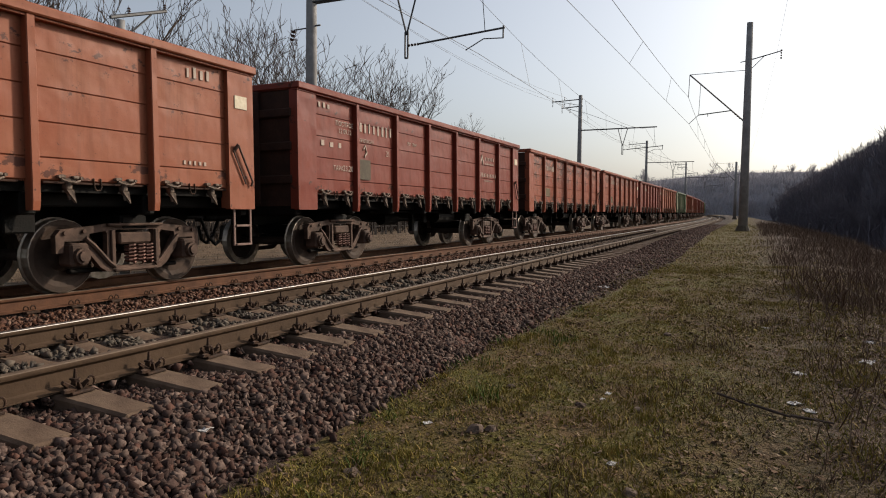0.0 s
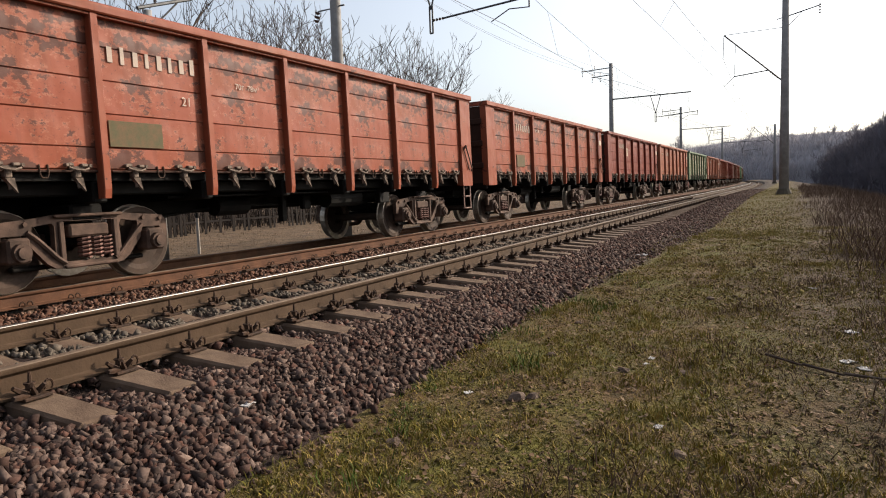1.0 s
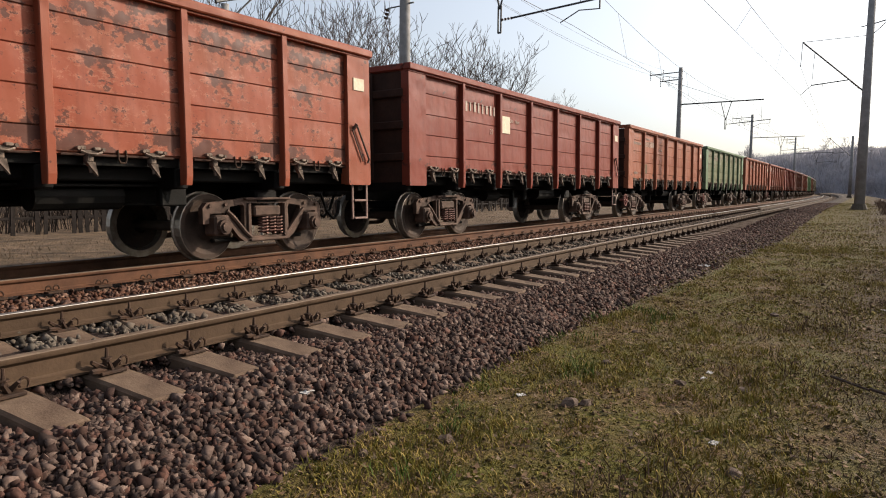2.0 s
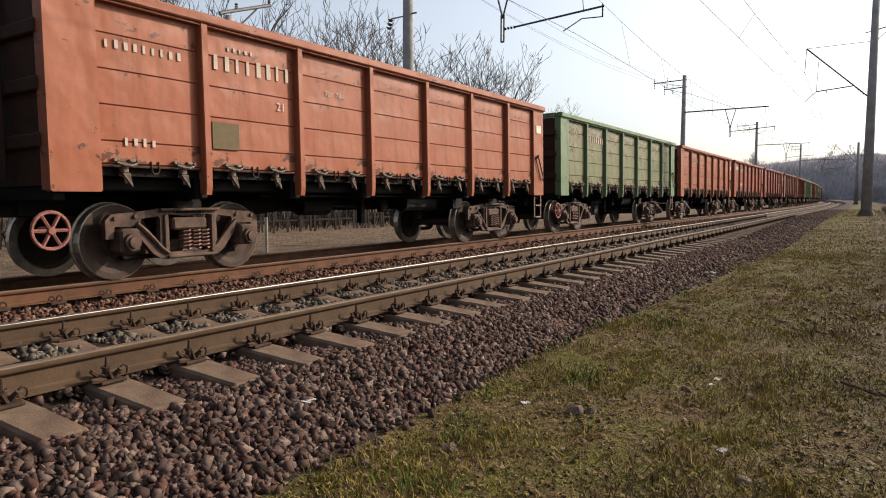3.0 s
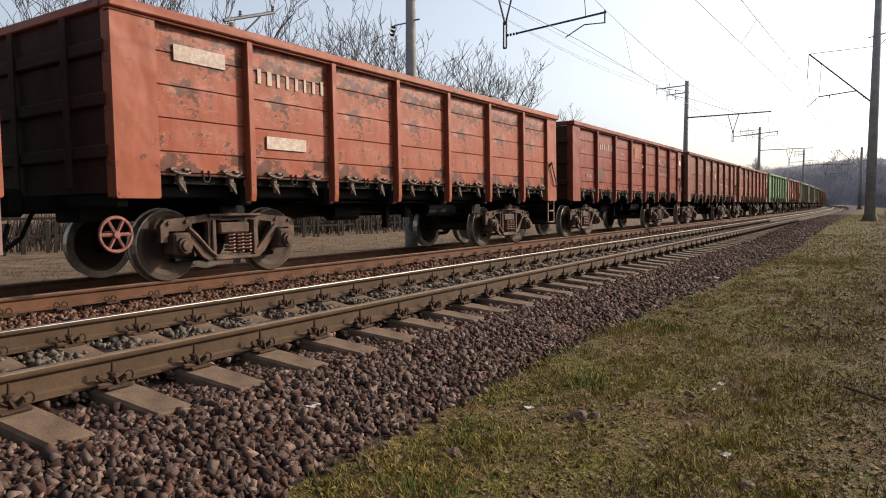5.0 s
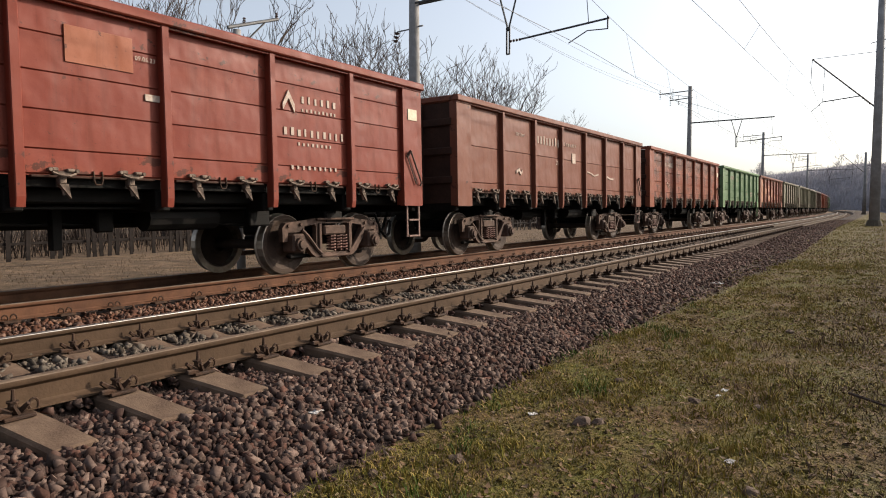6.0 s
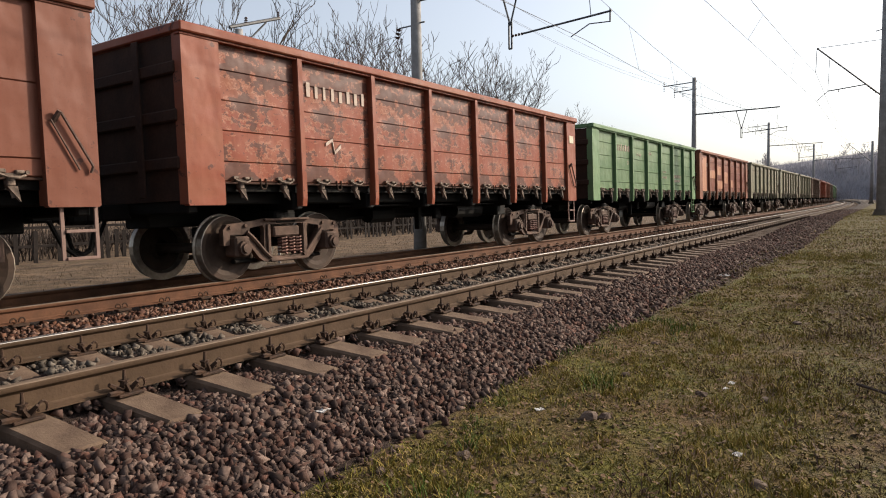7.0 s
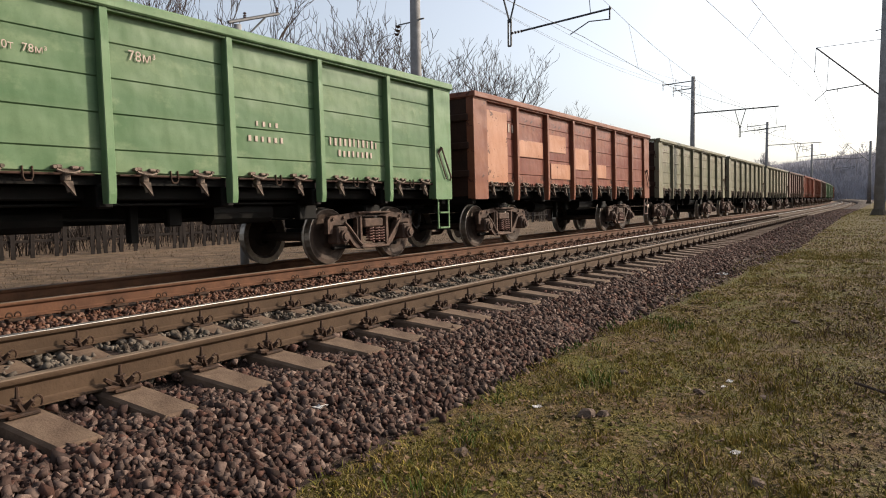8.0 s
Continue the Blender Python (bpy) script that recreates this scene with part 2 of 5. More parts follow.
def part(name, bm, material, parent, label="", smooth=False):
    return link(name, bm, material, parent, label, smooth)


def again(ob, parent, m):
    """One more piece on the same mesh."""
    o = new(ob.name.split(".")[0], ob.data)
    o.parent = parent
    o.matrix_local = m
    return o


def box(bm, x0, x1, y0, y1, z0, z1, bevel=0.0, mat=0):
    r = bmesh.ops.create_cube(bm, size=1.0)
    bmesh.ops.transform(bm, verts=r["verts"], matrix=Matrix.Translation(((x0 + x1) / 2, (y0 + y1) / 2, (z0 + z1) / 2)) @ Matrix.Diagonal((x1 - x0, y1 - y0, z1 - z0, 1)))
    faces = {f for v in r["verts"] for f in v.link_faces}
    for f in faces:
        f.material_index = mat
    if bevel:
        edges = {e for v in r["verts"] for e in v.link_edges}
        bmesh.ops.bevel(bm, geom=list(edges), offset=bevel, segments=1, affect="EDGES", profile=0.5)
    return r["verts"]


def rod(bm, a, b, r, r2=None, n=8, mat=0):
    a, b = Vector(a), Vector(b)
    d = b - a
    res = bmesh.ops.create_cone(bm, cap_ends=True, segments=n, radius1=r, radius2=r if r2 is None else r2, depth=d.length)
    m = Matrix.Translation((a + b) / 2) @ d.to_track_quat("Z", "Y").to_matrix().to_4x4()
    bmesh.ops.transform(bm, verts=res["verts"], matrix=m)
    for f in {f for v in res["verts"] for f in v.link_faces}:
        f.material_index = mat
    return res["verts"]


def extrude_outline(bm, outline, holes, axis_x0, axis_x1):
    """A plate from an outline in (y, z) with holes, between two x; built as side walls and bridged caps."""
    loops = [outline] + holes
    rings = []
    for x in (axis_x0, axis_x1):
        edges = []
        ring = []
        for lp in loops:
            vs = [bm.verts.new((x, p[0], p[1])) for p in lp]
            ring.append(vs)
            for i, v in enumerate(vs):
                edges.append(bm.edges.new((v, vs[(i + 1) % len(vs)])))
        bmesh.ops.triangle_fill(bm, use_beauty=True, use_dissolve=False, edges=edges)
        rings.append(ring)
    for l0, l1 in zip(*rings):
        for i in range(len(l0)):
            j = (i + 1) % len(l0)
            bm.faces.new((l0[i], l0[j], l1[j], l1[i]))
    bmesh.ops.recalc_face_normals(bm, faces=bm.faces)


def cloud_mesh(name, verts, faces, material, smooth=False):
    """A large mesh from arrays: verts (n, 3), triangles (m, 3)."""
    me = bpy.data.meshes.new(name)
    verts, faces = np.asarray(verts, dtype=np.float32), np.asarray(faces, dtype=np.int32)
    me.vertices.add(len(verts))
    me.vertices.foreach_set("co", verts.ravel())
    me.loops.add(faces.size)
    me.loops.foreach_set("vertex_index", faces.ravel())
    me.polygons.add(len(faces))
    me.polygons.foreach_set("loop_start", np.arange(0, faces.size, 3, dtype=np.int32))
    me.polygons.foreach_set("loop_total", np.full(len(faces), 3, dtype=np.int32))
    me.update(calc_edges=True)
    me.validate()
    me.materials.append(material)
    if smooth:
        me.polygons.foreach_set("use_smooth", [True] * len(faces))
    return new(name, me)


# ---- plan of the line ----
LEAN = pose(0, 0, 0, 0, CANT, 0)


def bend(y):
    return -0.00022 * max(y - 65.0, 0.0) ** 2


def on_track(x, y, z=0.0):
    """A pose on the line: x from the near rail, y along it, turned with the bend."""
    turn = math.degrees(math.atan(2 * 0.00022 * max(y - 65.0, 0.0)))
    return LEAN @ pose(x + bend(y), y, z, 0, 0, turn)


def verge(y):
    """Height of the foot of the ballast along the line."""
    return -0.60 + 0.0165 * min(max(y, 0.0), 36.0)


def apron(y):
    """Edge between spilled stone and grass along the line."""
    return 1.5 + 0.85 * min(1.0, max(0.0, (y - 4.0) / 14.0))


def clearing(x, y):
    """The bare pale track at the foot of the slope."""
    return x > 9.4 and 34 < y < 61


def ground_z(x, y):
    x0 = x - bend(y)
    lift = -math.tan(radians(CANT)) * x0
    v = verge(y)
    if x0 > 1.55:
        z = v
        if x0 > 5.5:
            z -= 2.1 * min(1.0, max(0.0, (x0 - 5.5) / 9.0)) ** 1.2
        calm = 1.0 if y < 12 else max(0.12, 1 - (y - 12) / 12)
        z += calm * (0.05 * noise.noise((x * 0.6, y * 0.6, 0.3)) + 0.02 * noise.noise((x * 2.3, y * 2.3, 4.0)))
        lift *= max(0.0, 1 - max(0.0, x0 - 5.0) / 10.0)
    elif x0 > 1.2:
        z = v + (min(v - 0.10, -0.36) - v) * (1.55 - x0) / 0.35
    elif x0 > -7.2:
        z = min(v - 0.10, -0.36)
    else:
        z = -0.40 - 0.15 * min(1.0, (-7.2 - x0) / 0.9)
        z += 0.06 * noise.noise((x * 0.5, y * 0.5, 0.0))
        lift = max(lift, -0.16)
    return z + lift


# ---- ground ----
def build_ground():
    xs = sorted(set([-900, -500, -250, -140, -90, -60, -45, -35, -28, -22, -18, -15, -13, -11, -10, -9, -8.4, -8.1, -7.8, -7.5, -7.2, -6.8, -4, -1, 0.6, 0.95, 1.1, 1.25, 1.4, 1.55]
                    + [round(1.7 + 0.18 * i, 2) for i in range(26)] + [6.6, 7, 7.5, 8, 8.6, 9.3, 10, 11, 12, 13, 14.5, 16, 19, 23, 28, 35, 50, 80, 130, 250, 500, 900]))
    ys = sorted(set([-300, -120, -60, -30, -18, -10, -6, -4, -3] + [round(-2 + 0.2 * i, 2) for i in range(80)] + [14.5 + 0.6 * i for i in range(40)]
                    + [39 + 2 * i for i in range(25)] + [90 + 5 * i for i in range(26)] + [230, 250, 280, 320, 380, 480, 650, 900, 1400, 2500]))
    bm = bmesh.new()
    grid = [[bm.verts.new((x + bend(min(y, 330.0)), y, ground_z(x + bend(min(y, 330.0)), min(y, 330.0)))) for y in ys] for x in xs]
    for i in range(len(xs) - 1):
        for j in range(len(ys) - 1):
            bm.faces.new((grid[i][j], grid[i + 1][j], grid[i + 1][j + 1], grid[i][j + 1]))
    return tagged(link("ground", bm, M["ground"], smooth=True), "grassy verge, dry brush slope and pale waste ground beside the line", "ground", kind="structure")


build_ground()


# ---- ballast ----
def rock_cloud(name, spots, size, material, seed, label, lo=0.6, hi=1.35):
    """Broken stones: squashed, dented eight-cornered lumps at the given (x, y, z)."""
    rng = np.random.default_rng(seed)
    spots = np.asarray(spots)
    n = len(spots)
    base = np.array([(-1, -1, -1), (1, -1, -1), (1, 1, -1), (-1, 1, -1), (-1, -1, 1), (1, -1, 1), (1, 1, 1), (-1, 1, 1)], float) * 0.58
    quads = [(0, 3, 2, 1), (4, 5, 6, 7), (0, 1, 5, 4), (1, 2, 6, 5), (2, 3, 7, 6), (3, 0, 4, 7)]
    tri = np.array([t for a, b, c, d in quads for t in ((a, b, c), (a, c, d))])
    v = base[None] + rng.uniform(-0.42, 0.42, (n, 8, 3))
    v *= (size * rng.uniform(lo, hi, (n, 1, 1))) * rng.uniform(0.5, 1.4, (n, 1, 3))
    q = rng.normal(size=(n, 4))
    q /= np.linalg.norm(q, axis=1, keepdims=True)
    w, x, y, z = q.T
    rot = np.stack([1 - 2 * (y * y + z * z), 2 * (x * y - w * z), 2 * (x * z + w * y), 2 * (x * y + w * z), 1 - 2 * (x * x + z * z), 2 * (y * z - w * x), 2 * (x * z - w * y), 2 * (y * z + w * x), 1 - 2 * (x * x + y * y)], 1).reshape(n, 3, 3)
    v = np.einsum("nij,nkj->nki", rot, v) + spots[:, None, :]
    f = tri[None] + (np.arange(n) * 8)[:, None, None]
    ob = cloud_mesh(name, v.reshape(-1, 3), f.reshape(-1, 3), material)
    return tagged(ob, label, "gravel", kind="stuff")


def strew(n, x0, x1, y0, y1, rng, power=1.0):
    """Random places on the line, thinning with distance."""
    x = rng.uniform(x0, x1, n)
    y = y0 + (y1 - y0) * rng.uniform(0, 1, n) ** power
    return x, y


def bed_height(x, y):
    """Surface of the ballast in the track's own plane."""
    v = verge(y)
    if x > 0.80:
        return max(v, -0.280 + (v + 0.280) * (x - 0.80) / 0.74)
    if x > -2.5:
        return -0.215 if x < 0.1 else -0.285
    if x > -3.9:
        return -0.235
    if x > -5.9:
        return -0.26
    return -0.265 - 0.18 * min(1.0, (-5.9 - x) / 1.0)


SLEEPER_PITCH, SLEEPER_Y = 0.6066, 1.60


def build_ballast():
    rng = np.random.default_rng(5)
    bm = bmesh.new()
    xs = [-7.6, -6.9, -5.9, -3.9, -2.55, -2.35, 0.0, 0.12, 0.80, 1.1, 1.3, 1.56]
    ys = [-60, -20, -8] + [-4 + 1.0 * i for i in range(70)] + [70 + 6 * i for i in range(44)]
    grid = [[bm.verts.new(LEAN @ Vector((x + bend(y), y, bed_height(x, y) - 0.012))) for y in ys] for x in xs]
    for i in range(len(xs) - 1):
        for j in range(len(ys) - 1):
            bm.faces.new((grid[i][j], grid[i + 1][j], grid[i + 1][j + 1], grid[i][j + 1]))
    tagged(link("ballast_bed", bm, M["bed"]), "fine dark grit under the crushed stone ballast", "ballast", kind="structure")
    spots = []
    for n, x0, x1, y0, y1, p in ((3500, 0.15, 1.62, -9.0, -0.45, 0.7), (2000, -1.62, 0.1, -9.0, -0.45, 0.8), (19000, 0.15, 1.62, -0.5, 6.0, 1.0), (18000, 0.3, 1.62, 5.5, 20.0, 1.35), (8000, 0.3, 1.6, 18.0, 60.0, 1.4), (9500, -1.62, 0.1, -0.5, 14.0, 1.25), (3500, -1.6, 0.1, 13.0, 50.0, 1.4)):
        for x, y in zip(*strew(n, x0, x1, y0, y1, rng, p)):
            edge = 1.50 + 0.10 * noise.noise((0.0, y * 1.1, 2.0)) + 0.05 * noise.noise((0.0, y * 5.0, 2.0))
            if x > edge and rng.uniform() > 0.12:
                continue
            across = (y - SLEEPER_Y + SLEEPER_PITCH / 2) % SLEEPER_PITCH - SLEEPER_PITCH / 2
            if abs(across) < 0.15 and x < 0.72 and rng.uniform() > 0.03:
                continue
            spots.append(tuple(LEAN @ Vector((x + bend(y), y, bed_height(x, y) + rng.uniform(-0.024, 0.018)))))
    rock_cloud("ballast_stones", [p for p in spots if p[0] - bend(p[1]) > 0.03], 0.0290, M["gravel"], 3, "crushed purple-brown and grey granite ballast along the track")
    rock_cloud("ballast_stones", [p for p in spots if p[0] - bend(p[1]) <= 0.03], 0.0290, M["gravel_pale"], 8, "pale grey granite ballast between the near rails")
    spots = []
    for x, y in zip(*strew(9000, 1.5, 2.6, 5.0, 60.0, rng, 1.2)):
        if x < apron(y) + 0.12 * noise.noise((0.0, y * 1.3, 5.0)):
            spots.append((x + bend(y), y, ground_z(x + bend(y), y) + rng.uniform(-0.01, 0.012)))
    rock_cloud("ballast_stones", spots, 0.034, M["gravel"], 9, "spilled ballast stones along the edge of the verge")
    spots = []
    for n, x0, x1, y0, y1, p in ((3000, -4.0, -1.65, -9.0, 1.0, 0.8), (1200, -7.4, -4.0, -9.0, 2.0, 0.8), (9000, -4.0, -1.65, 1.0, 22.0, 1.3), (3000, -4.0, -1.65, 20.0, 60.0, 1.3), (2500, -7.4, -4.0, 2.0, 26.0, 1.2)):
        for x, y in zip(*strew(n, x0, x1, y0, y1, rng, p)):
            spots.append(tuple(LEAN @ Vector((x + bend(y), y, bed_height(x, y) + rng.uniform(-0.012, 0.014)))))
    rock_cloud("ballast_stones", spots, 0.031, M["gravel_rust"], 4, "rust-stained brown ballast between the two tracks")


build_ballast()


# ---- tracks ----
def rail_mesh(x, y0, y1, mats):
    """A flat-bottomed rail swept along the line; slot 0 the flanks, slot 1 the running surface."""
    prof = [(-0.036, -0.007), (-0.0352, -0.0035), (-0.0325, -0.001), (-0.029, 0.0), (0.029, 0.0), (0.0325, -0.001), (0.0352, -0.0035), (0.036, -0.007), (0.0365, -0.036), (0.024, -0.046), (0.010, -0.058), (0.009, -0.145), (0.022, -0.157), (0.075, -0.169), (0.075, -0.180), (-0.075, -0.180), (-0.075, -0.169), (-0.022, -0.157), (-0.009, -0.145), (-0.010, -0.058), (-0.024, -0.046), (-0.0365, -0.036)]
    bm = bmesh.new()
    ys = [y0] + [y for y in range(int(y0) + 5, int(y1), 5)] + [y1]
    rings = [[bm.verts.new(LEAN @ Vector((x + bend(y) + a, y, b))) for a, b in prof] for y in ys]
    k = len(prof)
    for r0, r1 in zip(rings, rings[1:]):
        for i in range(k):
            f = bm.faces.new((r0[i], r0[(i + 1) % k], r1[(i + 1) % k], r1[i]))
            f.material_index = 1 if i < 7 else 0
            f.smooth = i < 8
    bmesh.ops.recalc_face_normals(bm, faces=bm.faces)
    return bm


def sleeper_mesh():
    """A concrete sleeper: high rail seats, a lower waist, sloping ends, chamfered edges. x across the track from the near rail."""
    bm = bmesh.new()
    st = [(0.70, -0.262, 0.125), (0.69, -0.247, 0.125), (0.24, -0.203, 0.132), (0.02, -0.187, 0.135), (-0.16, -0.187, 0.135), (-0.45, -0.228, 0.115), (-0.8, -0.232, 0.11), (-1.15, -0.228, 0.115), (-1.44, -0.187, 0.135), (-1.62, -0.187, 0.135), (-1.84, -0.203, 0.132), (-2.28, -0.247, 0.125), (-2.295, -0.262, 0.125)]
    rings = []
    for x, top, hw in st:
        rings.append([bm.verts.new((x, a, b)) for a, b in ((-hw - 0.02, -0.42), (-hw, top - 0.018), (-hw + 0.018, top), (hw - 0.018, top), (hw, top - 0.018), (hw + 0.02, -0.42))])
    for r0, r1 in zip(rings, rings[1:]):
        for i in range(6):
            bm.faces.new((r0[i], r0[(i + 1) % 6], r1[(i + 1) % 6], r1[i]))
    bm.faces.new(rings[0])
    bm.faces.new(rings[-1])
    bmesh.ops.recalc_face_normals(bm, faces=bm.faces)
    return bm


def fastening_mesh():
    """Clip, clamp plate, nut and tall bolt beside a rail, on its +x side."""
    bm = bmesh.new()
    box(bm, 0.06, 0.19, -0.085, 0.085, -0.190, -0.170, 0.004)
    box(bm, 0.045, 0.125, -0.045, 0.045, -0.170, -0.140, 0.008)
    rod(bm, (0.105, 0.0, -0.15), (0.105, 0.004, -0.035), 0.017, 0.009, n=7)
    rod(bm, (0.105, 0.0, -0.142), (0.105, 0.0, -0.108), 0.029, 0.026, n=6)
    rod(bm, (0.105, 0.0, -0.108), (0.105, 0.0, -0.098), 0.034, n=8)
    # two splayed clamp ears and a spring ring
    rod(bm, (0.115, -0.03, -0.165), (0.150, -0.125, -0.098), 0.024, 0.013, n=5)
    rod(bm, (0.135, -0.035, -0.170), (0.185, -0.150, -0.150), 0.022, 0.015, n=5)
    rod(bm, (0.140, 0.01, -0.170), (0.178, -0.035, -0.105), 0.017, 0.011, n=5)
    rod(bm, (0.120, 0.03, -0.165), (0.165, 0.055, -0.112), 0.020, 0.012, n=5)
    for k in range(9):
        a0, a1 = math.pi * k / 6 - 0.9, math.pi * (k + 1) / 6 - 0.9
        rod(bm, (0.13, 0.098 + 0.027 * math.cos(a0), -0.135 + 0.034 * math.sin(a0)), (0.13, 0.098 + 0.027 * math.cos(a1), -0.135 + 0.034 * math.sin(a1)), 0.008, n=5)
    return bm


def build_tracks():
    near = tagged(new("railway_track"), "running line with tan-dusted rails on pale concrete sleepers", "track", kind="structure")
    part("rail", rail_mesh(0.0, -40, 330, None), [M["rail_near"], M["steel_worn"]], near, "dull dusty brown rail with a worn head")
    part("rail", rail_mesh(-GAUGE, -40, 330, None), [M["rail_near"], M["steel_top"]], near, "brown rail with a brightly polished head")
    sl = fa = None
    for k in range(-20, 420):
        m = on_track(0, SLEEPER_Y + SLEEPER_PITCH * k)
        m = m @ pose(random.uniform(-0.012, 0.012), random.uniform(-0.012, 0.012), random.uniform(-0.006, 0.004), 0, 0, random.uniform(-0.6, 0.6))
        if sl is None:
            sl = part("sleeper", sleeper_mesh(), M["concrete"], near)
            sl.matrix_local = m
        else:
            again(sl, near, m)
        if k > 72:
            continue
        for x, flip in ((0, 0), (-GAUGE, 0), (0, 180), (-GAUGE, 180)):
            if flip and k > 30:
                continue
            p = on_track(x, SLEEPER_Y + SLEEPER_PITCH * k) @ pose(0, 0, 0, 0, 0, flip)
            if fa is None:
                fa = part("fastening", fastening_mesh(), M["clip"], near)
                fa.matrix_local = p
            else:
                again(fa, near, p)
    far = tagged(new("railway_track"), "rust-brown track carrying the train, its sleepers sunk in ballast", "track", kind="structure")
    part("rail", rail_mesh(FAR_X, -40, 330, None), [M["rail_far"], M["steel_worn"]], far, "rusty orange-brown rail")
    part("rail", rail_mesh(FAR_X - GAUGE, -40, 330, None), [M["rail_far"], M["steel_worn"]], far, "rusty orange-brown rail")
    bm = sleeper_mesh()
    sl2 = part("sleeper", bm, M["concrete"], far)
    sl2.matrix_local = on_track(FAR_X, SLEEPER_Y, -0.045)
    bm = bmesh.new()
    for dy in (-0.045, 0.045):
        for k in range(8):
            a0, a1 = math.pi * k / 7 - 0.3, math.pi * (k + 1) / 7 - 0.3
            rod(bm, (0.085, dy + 0.033 * math.cos(a0), -0.15 + 0.04 * math.sin(a0)), (0.085, dy + 0.033 * math.cos(a1), -0.15 + 0.04 * math.sin(a1)), 0.009, n=5)
    box(bm, 0.06, 0.16, -0.09, 0.09, -0.20, -0.172, 0.005)
    cl = part("rail_clip", bm, M["clip"], far)
    cl.matrix_local = on_track(FAR_X, SLEEPER_Y)
    for k in [*range(-20, 0), *range(1, 200)]:
        y = SLEEPER_Y + SLEEPER_PITCH * k
        again(sl2, far, on_track(FAR_X, y, -0.045))
        if k < 70:
            again(cl, far, on_track(FAR_X, y))


build_tracks()


# ---- grass, brush and loose things on the verge ----
def patches(x, y, s=0.9, o=0.0):
    return noise.noise((x * s, y * s, 3.0 + o)) + 0.5 * noise.noise((x * s * 3, y * s * 3, 8.0 + o))


M["dark_brush"] = by_piece("dark_undergrowth", [(0.016, 0.012, 0.010), (0.030, 0.021, 0.016), (0.045, 0.032, 0.024)], 0.9, 0.0, 5)


def blades(name, n, place, height, width, material, label, seed, lean=0.5):
    """Single tapering blades, bent once, standing on the ground."""
    rng = np.random.default_rng(seed)
    pts = np.array(place(n, rng))
    n = len(pts)
    z = np.array([ground_z(x, y) for x, y in pts])
    h = height * rng.uniform(0.35, 1.25, n) * np.array([max(0.45, 1.0 + 0.9 * patches(x, y, 1.3, 11.0)) for x, y in pts])
    a = rng.uniform(0, 2 * np.pi, n)
    side = np.stack([np.cos(a), np.sin(a), 0 * a], 1) * (width * rng.uniform(0.6, 1.3, n))[:, None]
    b = rng.uniform(0, 2 * np.pi, n)
    tilt = np.stack([np.cos(b), np.sin(b), 0 * b], 1) * (h * lean * rng.uniform(0.1, 1.6, n))[:, None]
    root = np.stack([pts[:, 0], pts[:, 1], z - 0.01], 1)
    up = np.array([0, 0, 1.0])
    mid = root + up * (h * 0.6)[:, None] + tilt * 0.35
    tip = root + up * h[:, None] + tilt
    v = np.stack([root - side, root + side, mid + side * 0.7, mid - side * 0.7, tip], 1).reshape(-1, 3)
    f = np.array([(0, 1, 2), (0, 2, 3), (3, 2, 4)])[None] + (np.arange(n) * 5)[:, None, None]
    return tagged(cloud_mesh(name, v, f.reshape(-1, 3), material), label, "grass", kind="stuff")


def verge_places(x0, x1, y0, y1, power, keep):
    def place(n, rng):
        out = []
        xs, ys = rng.uniform(x0, x1, n), y0 + (y1 - y0) * rng.uniform(0, 1, n) ** power
        r = rng.uniform(0, 1, n)
        for x, y, q in zip(xs, ys, r):
            if keep(x, y) > q:
                out.append((x, y))
        return out
    return place


blades("grass", 150000, verge_places(1.40, 6.2, 0.5, 17.0, 1.7, lambda x, y: (0.75 + 0.6 * patches(x, y)) * (1.0 if x > apron(y) + 0.1 else 0.3)), 0.040, 0.0042, M["grass"], "short patchy spring grass on the verge", 1, 0.9)
blades("grass", 30000, verge_places(1.35, 5.5, 15.0, 60.0, 1.5, lambda x, y: (0.8 + 0.4 * patches(x, y)) * (apron(y) < x < 4.4 + 0.7 * patches(x, y, 0.3, 3.0))), 0.05, 0.008, M["grass"], "short yellow-green grass further along the verge", 2, 0.8)
blades("grass_tuft", 9000, verge_places(1.35, 2.4, 0.6, 9.0, 1.3, lambda x, y: max(0.0, 3.2 * patches(x, y, 1.6, 5.0) - 0.5)), 0.085, 0.004, M["tuft"], "bright green tufts where ballast meets verge", 3, 0.6)
blades("dry_grass", 42000, verge_places(1.6, 7.5, 0.5, 22.0, 1.5, lambda x, y: 0.35 - 0.6 * patches(x, y) + 0.12 * max(0, x - 4.0)), 0.05, 0.003, M["dry"], "dead straw and dry stalks among the grass", 4, 1.6)
blades("dry_brush", 95000, verge_places(4.2, 16.0, 3.5, 60.0, 1.7, lambda x, y: max(0.0, min(1.0, (x - 4.5 + 1.2 * patches(x, y, 0.5)) * 0.5)) * (0.6 + 0.8 * patches(x, y, 0.7, 2.0)) * (not clearing(x, y))), 0.20, 0.005, M["brush"], "brown dead weeds and brush on the falling slope", 5, 1.1)
blades("dry_grass", 14000, verge_places(-18.0, -7.6, 3.0, 40.0, 1.2, lambda x, y: 0.5 + 0.8 * patches(x, y, 0.6, 4.0)), 0.09, 0.006, M["dry"], "sunlit dead grass on the waste ground behind the train", 7, 1.0)
blades("dry_brush", 5000, verge_places(3.6, 6.0, 3.0, 14.0, 1.2, lambda x, y: max(0.0, 2.6 * patches(x, y, 0.9, 9.0) - 0.6)), 0.13, 0.003, M["brush"], "low dead weeds at the edge of the grass", 6, 0.7)


